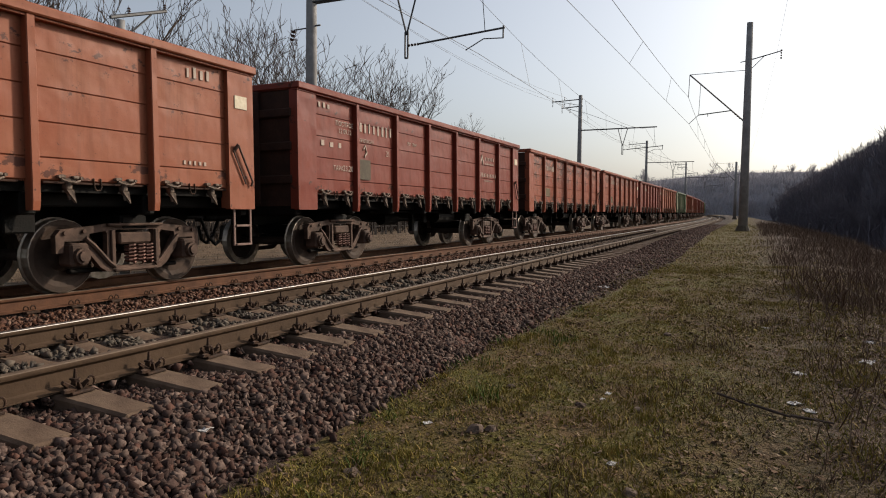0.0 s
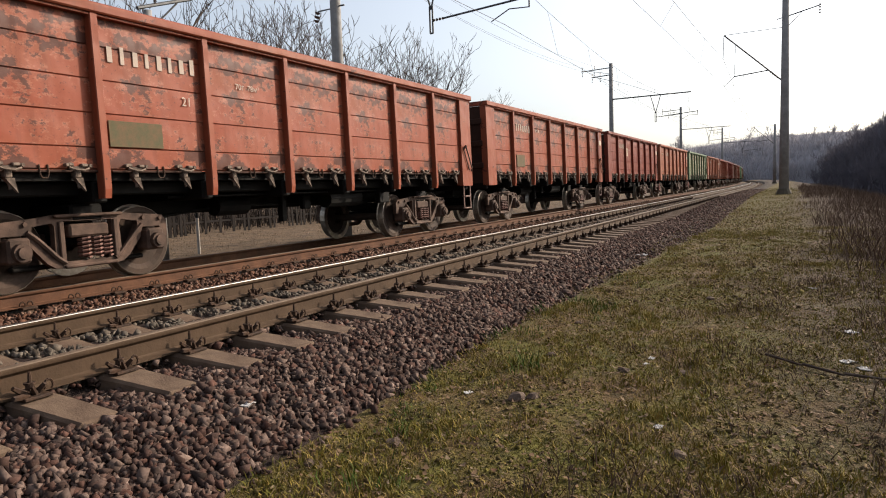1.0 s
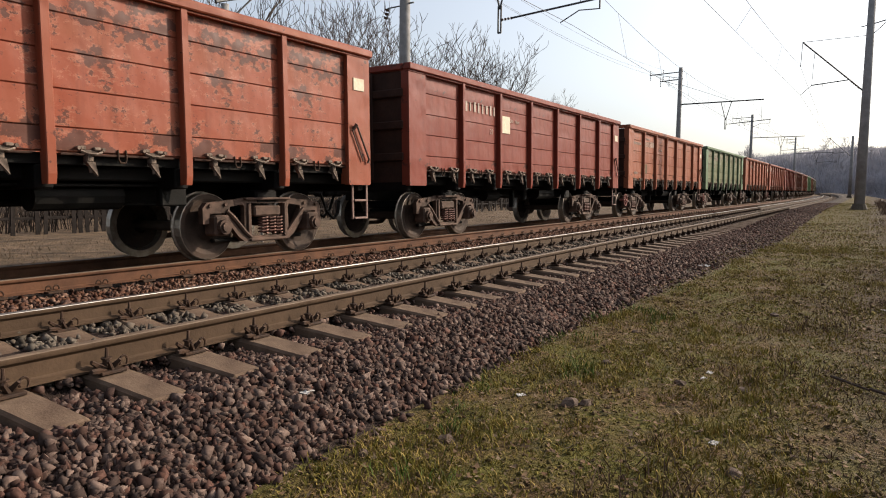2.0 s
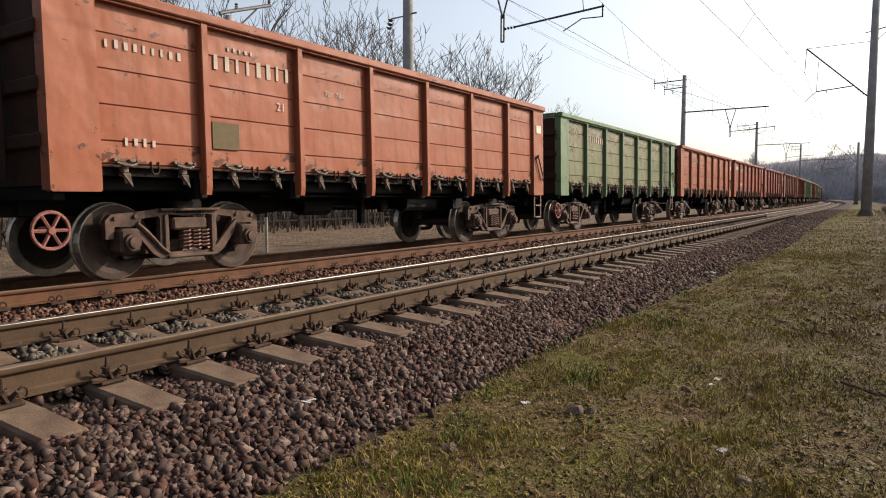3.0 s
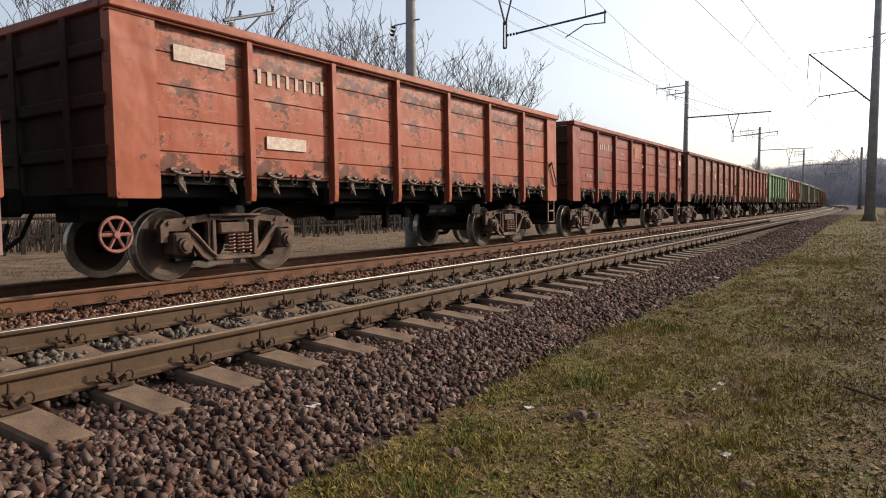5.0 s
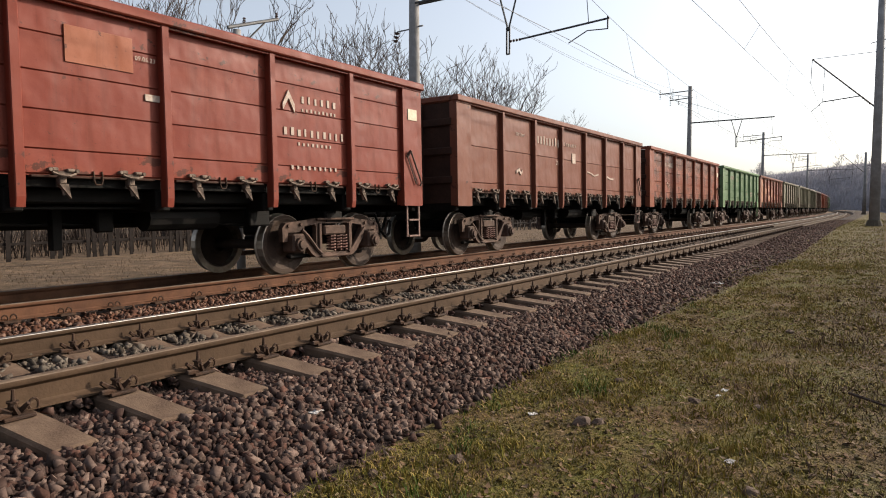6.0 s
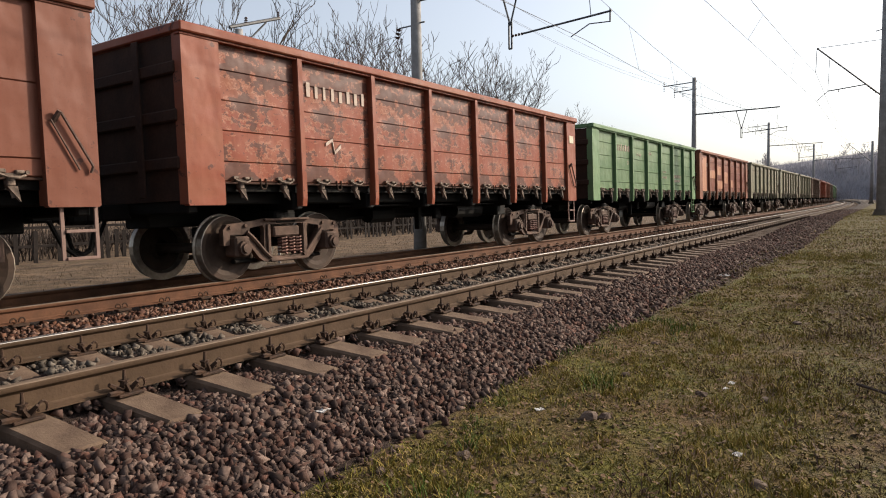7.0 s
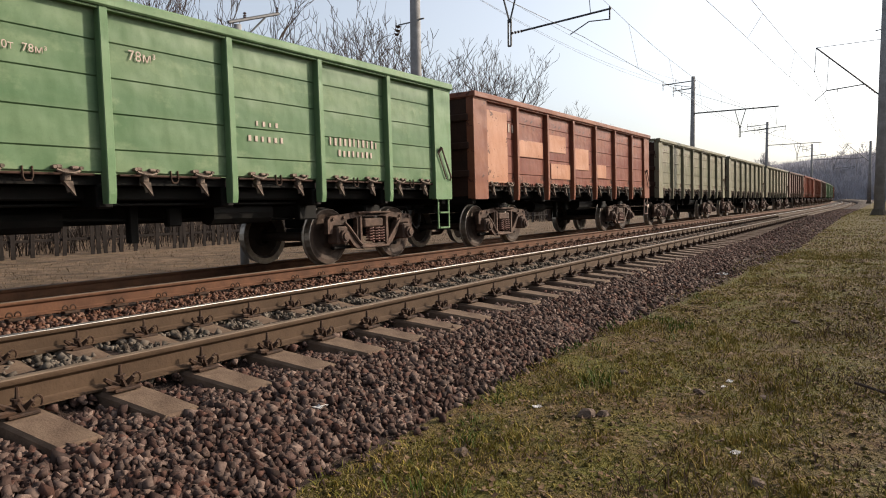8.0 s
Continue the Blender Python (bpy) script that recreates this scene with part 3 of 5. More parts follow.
def tussocks(x0, x1, y0, y1, power, each, spread, keep):
    """Places for blades gathered into small tussocks."""
    def place(n, rng):
        out = []
        for _ in range(n // each):
            cx, cy = rng.uniform(x0, x1), y0 + (y1 - y0) * rng.uniform() ** power
            if keep(cx, cy) < rng.uniform():
                continue
            for dx, dy in rng.normal(0, spread, (each, 2)):
                out.append((cx + dx, cy + dy))
        return out
    return place


blades("grass_tussock", 90000, tussocks(1.6, 6.3, 0.6, 15.0, 1.5, 30, 0.035, lambda x, y: (0.5 + 0.9 * patches(x, y, 1.1, 7.0)) * (x > apron(y))), 0.046, 0.0038, M["grass"], "small uneven tussocks of yellow-green grass", 21, 0.7)
blades("grass_tussock", 8000, tussocks(1.8, 6.5, 0.6, 13.0, 1.4, 40, 0.06, lambda x, y: 0.35 + 1.2 * patches(x, y, 0.8, 13.0) + 0.1 * (x - 4)), 0.060, 0.0036, M["brush"], "dark tussocks of withered grass", 22, 0.9)
blades("grass_tussock", 36000, tussocks(1.6, 6.3, -9.0, 0.6, 0.7, 30, 0.035, lambda x, y: 0.5 + 0.9 * patches(x, y, 1.1, 7.0)), 0.046, 0.0038, M["grass"], "small uneven tussocks of grass behind the path", 23, 0.7)
blades("grass_tussock", 5000, tussocks(1.8, 6.5, -9.0, 0.6, 0.7, 40, 0.06, lambda x, y: 0.35 + 1.2 * patches(x, y, 0.8, 13.0) + 0.1 * (x - 4)), 0.060, 0.0036, M["brush"], "dark tussocks of withered grass behind the path", 24, 0.9)
blades("dry_grass", 18000, verge_places(1.6, 7.5, -9.0, 0.5, 0.7, lambda x, y: 0.35 - 0.6 * patches(x, y) + 0.12 * max(0, x - 4.0)), 0.05, 0.003, M["dry"], "dead straw among the grass behind the path", 25, 1.6)


def dead_leaves(n, x0, x1, y0, y1, power, size, seed):
    """Curled dead leaves and crumbs of bark lying in the turf."""
    rng = np.random.default_rng(seed)
    x, y = rng.uniform(x0, x1, n), y0 + (y1 - y0) * rng.uniform(0, 1, n) ** power
    z = np.array([ground_z(a, b) for a, b in zip(x, y)])
    c = np.stack([x, y, z + 0.012], 1)
    a = rng.uniform(0, 6.28, n)
    r = size * rng.uniform(0.4, 1.3, n)
    u = np.stack([np.cos(a), np.sin(a), rng.uniform(-0.4, 0.4, n)], 1) * r[:, None]
    w = np.stack([-np.sin(a), np.cos(a), rng.uniform(-0.4, 0.4, n)], 1) * (r * rng.uniform(0.3, 0.8, n))[:, None]
    up = np.array([0, 0, 1.0]) * (r * rng.uniform(0.1, 0.6, n))[:, None]
    v = np.stack([c - u + up, c - w, c + u + up * 0.6, c + w], 1).reshape(-1, 3)
    f = np.array([(0, 1, 3), (1, 2, 3)])[None] + (np.arange(n) * 4)[:, None, None]
    return tagged(cloud_mesh("dead_leaves", v, f.reshape(-1, 3), M["leaf"]), "dead brown leaves and crumbs lying in the short turf", "leaves", kind="stuff")


blades("undergrowth", 16000, verge_places(-30.0, -20.0, 4.0, 70.0, 1.0, lambda x, y: 0.6 + patches(x, y, 0.3, 1.0)), 1.3, 0.02, M["dark_brush"], "dark tangled undergrowth beyond the waste ground", 9, 0.5)
blades("dry_brush", 80000, verge_places(4.6, 13.0, 8.0, 60.0, 1.7, lambda x, y: max(0.0, min(1.0, (x - 5.0 + 0.045 * y + 1.5 * patches(x, y, 0.4)) * 0.6)) * (0.35 + 1.0 * patches(x, y, 0.5, 6.0)) * (not clearing(x, y))), 0.34, 0.007, M["brush"], "knee-high tangle of brown dead weeds on the slope", 12, 0.7)
blades("grass", 50000, verge_places(1.40, 6.2, -9.0, 0.55, 0.6, lambda x, y: (0.75 + 0.6 * patches(x, y)) * (1.0 if x > 1.62 else 0.45)), 0.040, 0.005, M["grass"], "short patchy grass on the verge behind the path", 14, 0.9)
blades("dry_brush", 9000, verge_places(4.2, 16.0, -9.0, 3.6, 0.7, lambda x, y: max(0.0, min(1.0, (x - 4.5 + 1.2 * patches(x, y, 0.5)) * 0.5)) * (0.6 + 0.8 * patches(x, y, 0.7, 2.0))), 0.20, 0.006, M["brush"], "brown dead weeds on the slope behind the path", 15, 1.1)
blades("dry_brush", 18000, verge_places(3.0, 7.0, 1.5, 12.0, 1.3, lambda x, y: max(0.0, 3.4 * patches(x, y, 1.1, 15.0) - 0.45 + 0.15 * (x - 4.0))), 0.12, 0.0034, M["brush"], "dark patches of low dead weeds in the grass", 13, 1.0)
M["clod"] = by_piece("soil_and_moss_crumbs", [(0.045, 0.028, 0.015), (0.105, 0.088, 0.018), (0.075, 0.050, 0.026), (0.150, 0.118, 0.034), (0.055, 0.036, 0.020), (0.150, 0.100, 0.056), (0.085, 0.082, 0.016)], 0.95, 0.5, 60.0)


def clods(n, x0, x1, y0, y1, power, size, seed):
    rng = np.random.default_rng(seed)
    spots = []
    for x, y in zip(*strew(n, x0, x1, y0, y1, rng, power)):
        if 0.55 + patches(x, y, 1.4, 21.0) > rng.uniform():
            spots.append((x, y, ground_z(x, y) + 0.1 * size))
    ob = rock_cloud("turf_clods", spots, size, M["clod"], seed, "lumpy moss, soil crumbs and matted grass of the verge", 0.3, 1.3)
    return tagged(ob, "lumpy moss, soil crumbs and matted grass of the verge", "turf", kind="stuff")


clods(14000, 1.6, 6.5, 0.5, 8.0, 1.3, 0.013, 41)
clods(7000, 1.6, 6.5, -9.0, 0.55, 0.6, 0.014, 43)
clods(7000, 1.6, 6.5, 7.0, 26.0, 1.4, 0.022, 42)
dead_leaves(9000, 1.6, 6.5, 0.6, 9.0, 1.2, 0.020, 31)
dead_leaves(6000, 1.6, 6.5, -9.0, 0.6, 0.8, 0.020, 33)
dead_leaves(4000, 1.6, 7.0, 8.0, 26.0, 1.3, 0.030, 32)


def lump_bm(r, seed, flat=0.7):
    bm = bmesh.new()
    bmesh.ops.create_icosphere(bm, subdivisions=2, radius=r)
    for v in bm.verts:
        d = noise.noise(v.co / r * 1.4 + Vector((seed * 7.1, seed, 0)))
        v.co *= 1 + 0.45 * d
        v.co.z *= flat
    return bm


def scatter_loose():
    rng = random.Random(4)
    for i, (x, y, r) in enumerate(((2.05, 2.52, 0.075), (2.47, 3.44, 0.085), (2.56, 3.5, 0.06), (3.01, 4.25, 0.055), (3.42, 4.3, 0.06), (3.6, 2.82, 0.06), (2.33, 4.61, 0.05), (2.9, 6.4, 0.05), (2.2, 5.9, 0.045), (1.75, 2.1, 0.05), (3.3, 7.5, 0.06))):
        r *= 0.72
        ob = tagged(link("stone", lump_bm(r, i), M["stone"]), "grey-brown field stone lying in the grass", "stone", "stones in the grass")
        ob.matrix_world = pose(x, y, ground_z(x, y) + r * 0.12, 0, 0, rng.uniform(0, 360))
    for i, (x, y, r) in enumerate(((1.1, 2.34, 0.045), (2.07, 3.51, 0.035), (3.11, 4.56, 0.028), (3.43, 3.24, 0.035), (1.71, 11.89, 0.10), (4.58, 5.95, 0.06), (4.59, 4.79, 0.05), (5.39, 7.93, 0.06), (5.22, 6.78, 0.08), (4.35, 8.41, 0.05), (4.5, 4.94, 0.05), (3.13, 4.72, 0.03))):
        r *= 0.7
        bm = bmesh.new()
        bmesh.ops.create_grid(bm, x_segments=5, y_segments=4, size=r)
        for v in bm.verts:
            v.co.x *= 1.4
            v.co.z = r * 0.7 * abs(noise.noise(v.co * (2.2 / r) + Vector((i * 3.3, 0, 0)))) + r * 0.15
        bmesh.ops.solidify(bm, geom=bm.faces[:], thickness=0.004)
        ob = tagged(link("litter_scrap", bm, M["litter"]), "crumpled scrap of white plastic litter", "litter", "litter on the verge")
        z = ground_z(x, y)
        if x < 1.55:
            z = (LEAN @ Vector((x, y, bed_height(x, y)))).z + 0.03
        ob.matrix_world = pose(x, y, z, 0, 0, rng.uniform(0, 360))
    bm = bmesh.new()
    pts = [(3.95, 4.88), (4.2, 4.72), (4.45, 4.52), (4.72, 4.5)]
    for a, b in zip(pts, pts[1:]):
        rod(bm, (*a, ground_z(*a) + 0.03), (*b, ground_z(*b) + 0.02), 0.012, 0.008, n=6)
    tagged(link("fallen_branch", bm, M["twig"]), "thin dry branch fallen on the grass", "branch")


scatter_loose()


# ---- the train ----
POSTS = (-4.33, -2.60, -0.87, 0.87, 2.60, 4.33)
BOTTOM, TOP = 1.40, 3.37


def panel_bm(width, ribs=5):
    """A side sheet of pressed strips: proud strips with narrow grooves between. Local x out, y along, z up from the bottom edge."""
    bm = bmesh.new()
    h = TOP - BOTTOM - 0.10
    prof = [(0.0, 0.0)]
    cuts = (0, 0.14, 0.36, 0.575, 0.79, 1) if ribs == 5 else (0, 0.10, 0.52, 1)
    for a, b in zip(cuts, cuts[1:]):
        z0, z1 = h * a, h * b
        prof += [(0.010, z0 + 0.003), (0.026, z0 + 0.016), (0.026, z1 - 0.002), (0.0, z1 - 0.001)]
    prof += [(-0.03, h), (-0.03, 0.0)]
    cols = 5
    rings = []
    for c in range(cols + 1):
        y = width * (c / cols - 0.5)
        belly = 0.012 * math.sin(math.pi * c / cols)
        rings.append([bm.verts.new((x + (belly * math.sin(math.pi * min(1, z / h)) if x > 0 else 0), y, z)) for x, z in prof])
    k = len(prof)
    for r0, r1 in zip(rings, rings[1:]):
        for i in range(k):
            bm.faces.new((r0[i], r0[(i + 1) % k], r1[(i + 1) % k], r1[i]))
    bm.faces.new(rings[0])
    bm.faces.new(rings[-1])
    bmesh.ops.recalc_face_normals(bm, faces=bm.faces)
    return bm


def post_bm():
    """A pressed hat-section post with rounded shoulders and a tapered foot."""
    bm = bmesh.new()
    st = [(1.05, 0.088, 0.052), (1.16, 0.106, 0.054), (1.45, 0.110, 0.055), (3.10, 0.110, 0.054), (TOP - 0.10, 0.108, 0.053)]
    rings = []
    for z, d, w in st:
        rings.append([bm.verts.new((x, y, z)) for x, y in ((-0.02, -w), (d - 0.012, -w), (d, -w * 0.82), (d, w * 0.82), (d - 0.012, w), (-0.02, w))])
    for r0, r1 in zip(rings, rings[1:]):
        for i in range(6):
            bm.faces.new((r0[i], r0[(i + 1) % 6], r1[(i + 1) % 6], r1[i]))
    bm.faces.new(rings[0])
    bm.faces.new(rings[-1])
    bmesh.ops.recalc_face_normals(bm, faces=bm.faces)
    return bm


def corner_bm():
    """The folded corner plate that reaches below the sheets."""
    bm = bmesh.new()
    extrude_outline(bm, [(-0.29, TOP - 0.10), (-0.29, 1.10), (-0.27, 1.08), (0.27, 1.08), (0.29, 1.10), (0.29, TOP - 0.10)], [], -0.03, 0.075)
    box(bm, -0.10, -0.03, -0.29, -0.22, 1.10, TOP - 0.10)
    return bm


def rim_bm():
    bm = bmesh.new()
    for s in (-1, 1):
        x0, x1 = sorted((s * 1.40, s * 1.575))
        box(bm, x0, x1, -6.40, 6.40, TOP - 0.125, TOP, 0.018)
        x0, x1 = sorted((s * 1.41, s * 1.53))
        box(bm, x0, x1, -6.38, 6.38, TOP - 0.155, TOP - 0.127, 0.005)
    for s in (-1, 1):
        y0, y1 = sorted((s * 6.40, s * 6.26))
        box(bm, -1.395, 1.395, y0, y1, TOP - 0.12, TOP - 0.004, 0.015)
    return bm


def end_bm():
    """End sheet at y = 0, facing -y."""
    bm = bmesh.new()
    box(bm, -1.40, 1.40, 0.0, 0.03, 1.15, TOP - 0.13)
    return bm


def one_box(*dims):
    def make():
        bm = bmesh.new()
        box(bm, *dims)
        return bm
    return make


def underframe(w):
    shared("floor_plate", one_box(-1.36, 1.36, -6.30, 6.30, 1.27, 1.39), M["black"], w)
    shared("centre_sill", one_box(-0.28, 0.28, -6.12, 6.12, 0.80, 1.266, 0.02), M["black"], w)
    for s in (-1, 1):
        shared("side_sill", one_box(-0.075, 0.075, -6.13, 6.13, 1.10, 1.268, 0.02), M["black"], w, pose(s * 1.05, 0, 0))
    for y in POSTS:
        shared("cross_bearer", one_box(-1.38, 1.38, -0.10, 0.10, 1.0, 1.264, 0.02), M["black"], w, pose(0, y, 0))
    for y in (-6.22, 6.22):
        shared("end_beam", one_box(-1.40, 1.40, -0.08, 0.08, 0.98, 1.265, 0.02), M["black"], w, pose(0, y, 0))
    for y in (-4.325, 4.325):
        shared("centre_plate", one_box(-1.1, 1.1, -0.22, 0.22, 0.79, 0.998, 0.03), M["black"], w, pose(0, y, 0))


def side_frame_bm(s):
    """A cast three-piece bogie side frame with two triangular windows and a spring window."""
    bm = bmesh.new()
    half = [(0.42, 0.885), (0.60, 0.86), (0.90, 0.835), (1.12, 0.815), (1.19, 0.74), (1.19, 0.52), (1.09, 0.52), (1.07, 0.665), (0.79, 0.665), (0.75, 0.53), (0.56, 0.31), (0.46, 0.245), (0.30, 0.225)]
    out = half + [(-a, b) for a, b in reversed(half)]
    tri2 = [(0.47, 0.785), (0.71, 0.755), (0.72, 0.70), (0.60, 0.50), (0.50, 0.395), (0.45, 0.42), (0.44, 0.74)]
    tri1 = [(-a, b) for a, b in reversed(tri2)]
    win = [(-0.33, 0.80), (0.33, 0.80), (0.33, 0.31), (-0.33, 0.31)]
    extrude_outline(bm, out, [tri1, tri2, win], s * 1.0, s * 1.09)
    x0, x1 = sorted((s * 1.092, s * 1.15))
    box(bm, x0, x1, -0.46, 0.46, 0.845, 0.885, 0.012)
    x0, x1 = sorted((s * 1.092, s * 1.13))
    box(bm, x0, x1, -0.36, 0.36, 0.232, 0.275, 0.012)
    return bm


def strap_bm(q):
    """Diagonal cast rib beside the spring window, on one side (q = -1 or 1)."""
    bm = bmesh.new()
    tube(bm, [(1.10, q * 0.34, 0.30), (1.105, q * 0.44, 0.37), (1.105, q * 0.66, 0.60), (1.10, q * 0.78, 0.70)], 0.03, 6)
    return bm


def bolt_bm():
    bm = bmesh.new()
    rod(bm, (1.09, 0, 0), (1.118, 0, 0), 0.027, n=8)
    return bm


def axle_box_bm(s):
    bm = bmesh.new()
    x0, x1 = sorted((s * 0.93, s * 1.19))
    box(bm, x0, x1, -0.135, 0.135, 0.35, 0.64, 0.03)
    rod(bm, (s * 1.15, 0, 0.475), (s * 1.245, 0, 0.475), 0.115, 0.105, n=14)
    rod(bm, (s * 1.24, 0, 0.475), (s * 1.275, 0, 0.475), 0.075, 0.07, n=10)
    return bm


def tube(bm, pts, r, n=5):
    """One continuous bent tube through the points."""
    rings = []
    for i, p in enumerate(pts):
        d = (Vector(pts[min(i + 1, len(pts) - 1)]) - Vector(pts[max(i - 1, 0)])).normalized()
        u = d.cross(Vector((0.13, 0.21, 0.97))).normalized()
        w = d.cross(u)
        rings.append([bm.verts.new(Vector(p) + u * (r * math.cos(2 * math.pi * k / n)) + w * (r * math.sin(2 * math.pi * k / n))) for k in range(n)])
    for r0, r1 in zip(rings, rings[1:]):
        for k in range(n):
            bm.faces.new((r0[k], r0[(k + 1) % n], r1[(k + 1) % n], r1[k]))
    bm.faces.new(rings[0])
    bm.faces.new(rings[-1])
    bmesh.ops.recalc_face_normals(bm, faces=bm.faces)


def spring_bm(s):
    bm = bmesh.new()
    tube(bm, [(s * 1.05 + 0.07 * math.cos(k * 0.9), 0.07 * math.sin(k * 0.9), 0.335 + 0.25 * k / 36) for k in range(37)], 0.016)
    return bm


def bolster_bm():
    bm = bmesh.new()
    box(bm, -0.97, 0.97, -0.20, 0.20, 0.60, 0.78, 0.03)
    box(bm, -0.9, 0.9, -0.24, 0.24, 0.50, 0.595, 0.03)
    return bm


def wheelset_bm():
    """Axle and two dished wheels about the x axis; slot 0 disc, slot 1 tyre edge."""
    bm = bmesh.new()
    rod(bm, (-1.15, 0, 0), (1.15, 0, 0), 0.08, n=10)
    for s in (-1, 1):
        prof = [(0.865, 0.0), (0.90, 0.11), (0.88, 0.15), (0.835, 0.20), (0.83, 0.33), (0.855, 0.385), (0.862, 0.40), (0.862, 0.463), (0.855, 0.475), (0.735, 0.480), (0.725, 0.503), (0.705, 0.503), (0.70, 0.40), (0.775, 0.36), (0.775, 0.18), (0.70, 0.13)]
        n = 26
        rings = []
        for x, r in prof[1:]:
            rings.append([bm.verts.new((s * x, r * math.cos(2 * math.pi * k / n), r * math.sin(2 * math.pi * k / n))) for k in range(n)])
        for i, (r0, r1) in enumerate(zip(rings, rings[1:])):
            for k in range(n):
                f = bm.faces.new((r0[k], r0[(k + 1) % n], r1[(k + 1) % n], r1[k]))
                f.material_index = 1 if i in (6, 7, 8, 9, 10, 11) else 0
        bm.faces.new(rings[0])
    bmesh.ops.recalc_face_normals(bm, faces=bm.faces)
    return bm


def lock_bm():
    """A floor-door lock below the sheets: hinge lug, keeper and hooked tail. Centred on y = 0."""
    bm = bmesh.new()
    box(bm, -0.03, 0.075, -0.10, 0.10, 1.395, 1.435, 0.01)
    box(bm, -0.02, 0.10, -0.12, -0.05, 1.43, 1.475, 0.012)
    box(bm, -0.02, 0.10, 0.04, 0.13, 1.425, 1.465, 0.012)
    box(bm, 0.0, 0.09, -0.045, 0.035, 1.30, 1.394, 0.01)
    vs = [(0.02, -0.05, 1.30), (0.09, -0.05, 1.30), (0.09, 0.05, 1.30), (0.02, 0.05, 1.30), (0.075, 0.065, 1.14), (0.095, 0.075, 1.14)]
    rod(bm, (0.03, -0.14, 1.45), (0.11, -0.14, 1.45), 0.022, n=6)
    rod(bm, (0.03, 0.15, 1.44), (0.11, 0.15, 1.44), 0.022, n=6)
    tube(bm, [(0.10, -0.12, 1.42), (0.12, -0.05, 1.39), (0.12, 0.05, 1.385), (0.10, 0.13, 1.41)], 0.014)
    rod(bm, (0.05, 0.0, 1.30), (0.05, 0.02, 1.18), 0.018, n=5)
    v = [bm.verts.new(p) for p in vs]
    for f in ((0, 1, 2, 3), (0, 4, 5, 1), (1, 5, 2), (2, 5, 4, 3), (3, 4, 0)):
        bm.faces.new([v[i] for i in f])
    bmesh.ops.recalc_face_normals(bm, faces=bm.faces)
    return bm


def loop_bm():
    bm = bmesh.new()
    pts = [(0.05, -0.05, 1.45), (0.06, -0.05, 1.34), (0.06, -0.03, 1.30), (0.06, 0.03, 1.30), (0.06, 0.05, 1.34), (0.05, 0.05, 1.45)]
    for a, b in zip(pts, pts[1:]):
        rod(bm, a, b, 0.010, n=6)
    return bm


def lip_bm():
    bm = bmesh.new()
    box(bm, -0.01, 0.05, -0.72, 0.72, 1.365, 1.393, 0.006)
    return bm


def step_bm():
    """The shunter's step frame at the corner."""
    bm = bmesh.new()
    for y in (-0.19, 0.19):
        box(bm, -0.012, 0.012, y - 0.022, y + 0.022, 0.50, 1.16, 0.004)
    for z in (0.50, 0.80):
        box(bm, -0.06, 0.035, -0.167, 0.167, z, z + 0.035, 0.005)
    return bm


def lever_bm():
    bm = bmesh.new()
    pts = [(0.10, -0.14, 2.05), (0.12, -0.10, 2.08), (0.12, 0.22, 1.52), (0.10, 0.20, 1.45)]
    for a, b in zip(pts, pts[1:]):
        rod(bm, a, b, 0.017, n=6)
    rod(bm, (0.06, -0.16, 1.98), (0.14, -0.12, 2.09), 0.03, n=6)
    rod(bm, (0.10, -0.20, 2.0), (0.10, 0.08, 1.48), 0.012, n=6)
    return bm


def coupler_bm():
    bm = bmesh.new()
    box(bm, -0.13, 0.13, 0.0, 0.45, 0.92, 1.14, 0.03)
    box(bm, -0.20, 0.20, 0.45, 0.70, 0.88, 1.22, 0.05)
    pts = [(0.35, 0.1, 0.95), (0.36, 0.25, 0.62), (0.34, 0.45, 0.48), (0.30, 0.62, 0.55), (0.28, 0.70, 0.80)]
    for a, b in zip(pts, pts[1:]):
        rod(bm, a, b, 0.03, n=6)
    return bm


def brake_gear_bm():
    """Air tank, brake cylinder, rods and rigging under the floor."""
    bm = bmesh.new()
    rod(bm, (0.75, 1.0, 0.92), (0.75, 2.1, 0.92), 0.17, n=12)
    rod(bm, (0.55, -1.7, 0.88), (0.55, -1.0, 0.88), 0.15, n=12)
    rod(bm, (0.55, -1.0, 0.88), (0.4, 3.0, 0.80), 0.022, n=6)
    rod(bm, (0.35, -3.2, 0.72), (0.45, -1.7, 0.86), 0.022, n=6)
    box(bm, 0.50, 0.62, -0.10, 0.02, 0.55, 1.05, 0.01)
    box(bm, 0.60, 0.72, 0.40, 0.62, 0.75, 1.02, 0.02)
    rod(bm, (1.0, -3.0, 1.05), (1.0, 3.0, 1.05), 0.02, n=6)
    box(bm, 0.95, 1.08, 2.5, 2.9, 0.78, 1.08, 0.02)
    return bm


def hand_wheel_bm():
    bm = bmesh.new()
    n, r = 20, 0.235
    for k in range(n):
        a0, a1 = 2 * math.pi * k / n, 2 * math.pi * (k + 1) / n
        rod(bm, (0, r * math.cos(a0), r * math.sin(a0)), (0, r * math.cos(a1), r * math.sin(a1)), 0.026, n=6)
    for k in range(6):
        a = math.pi * k / 3
        rod(bm, (0, 0, 0), (0, r * math.cos(a), r * math.sin(a)), 0.024, n=5)
    rod(bm, (-0.25, 0, 0), (0.04, 0, 0), 0.05, n=8)
    return bm


SHARED = {}


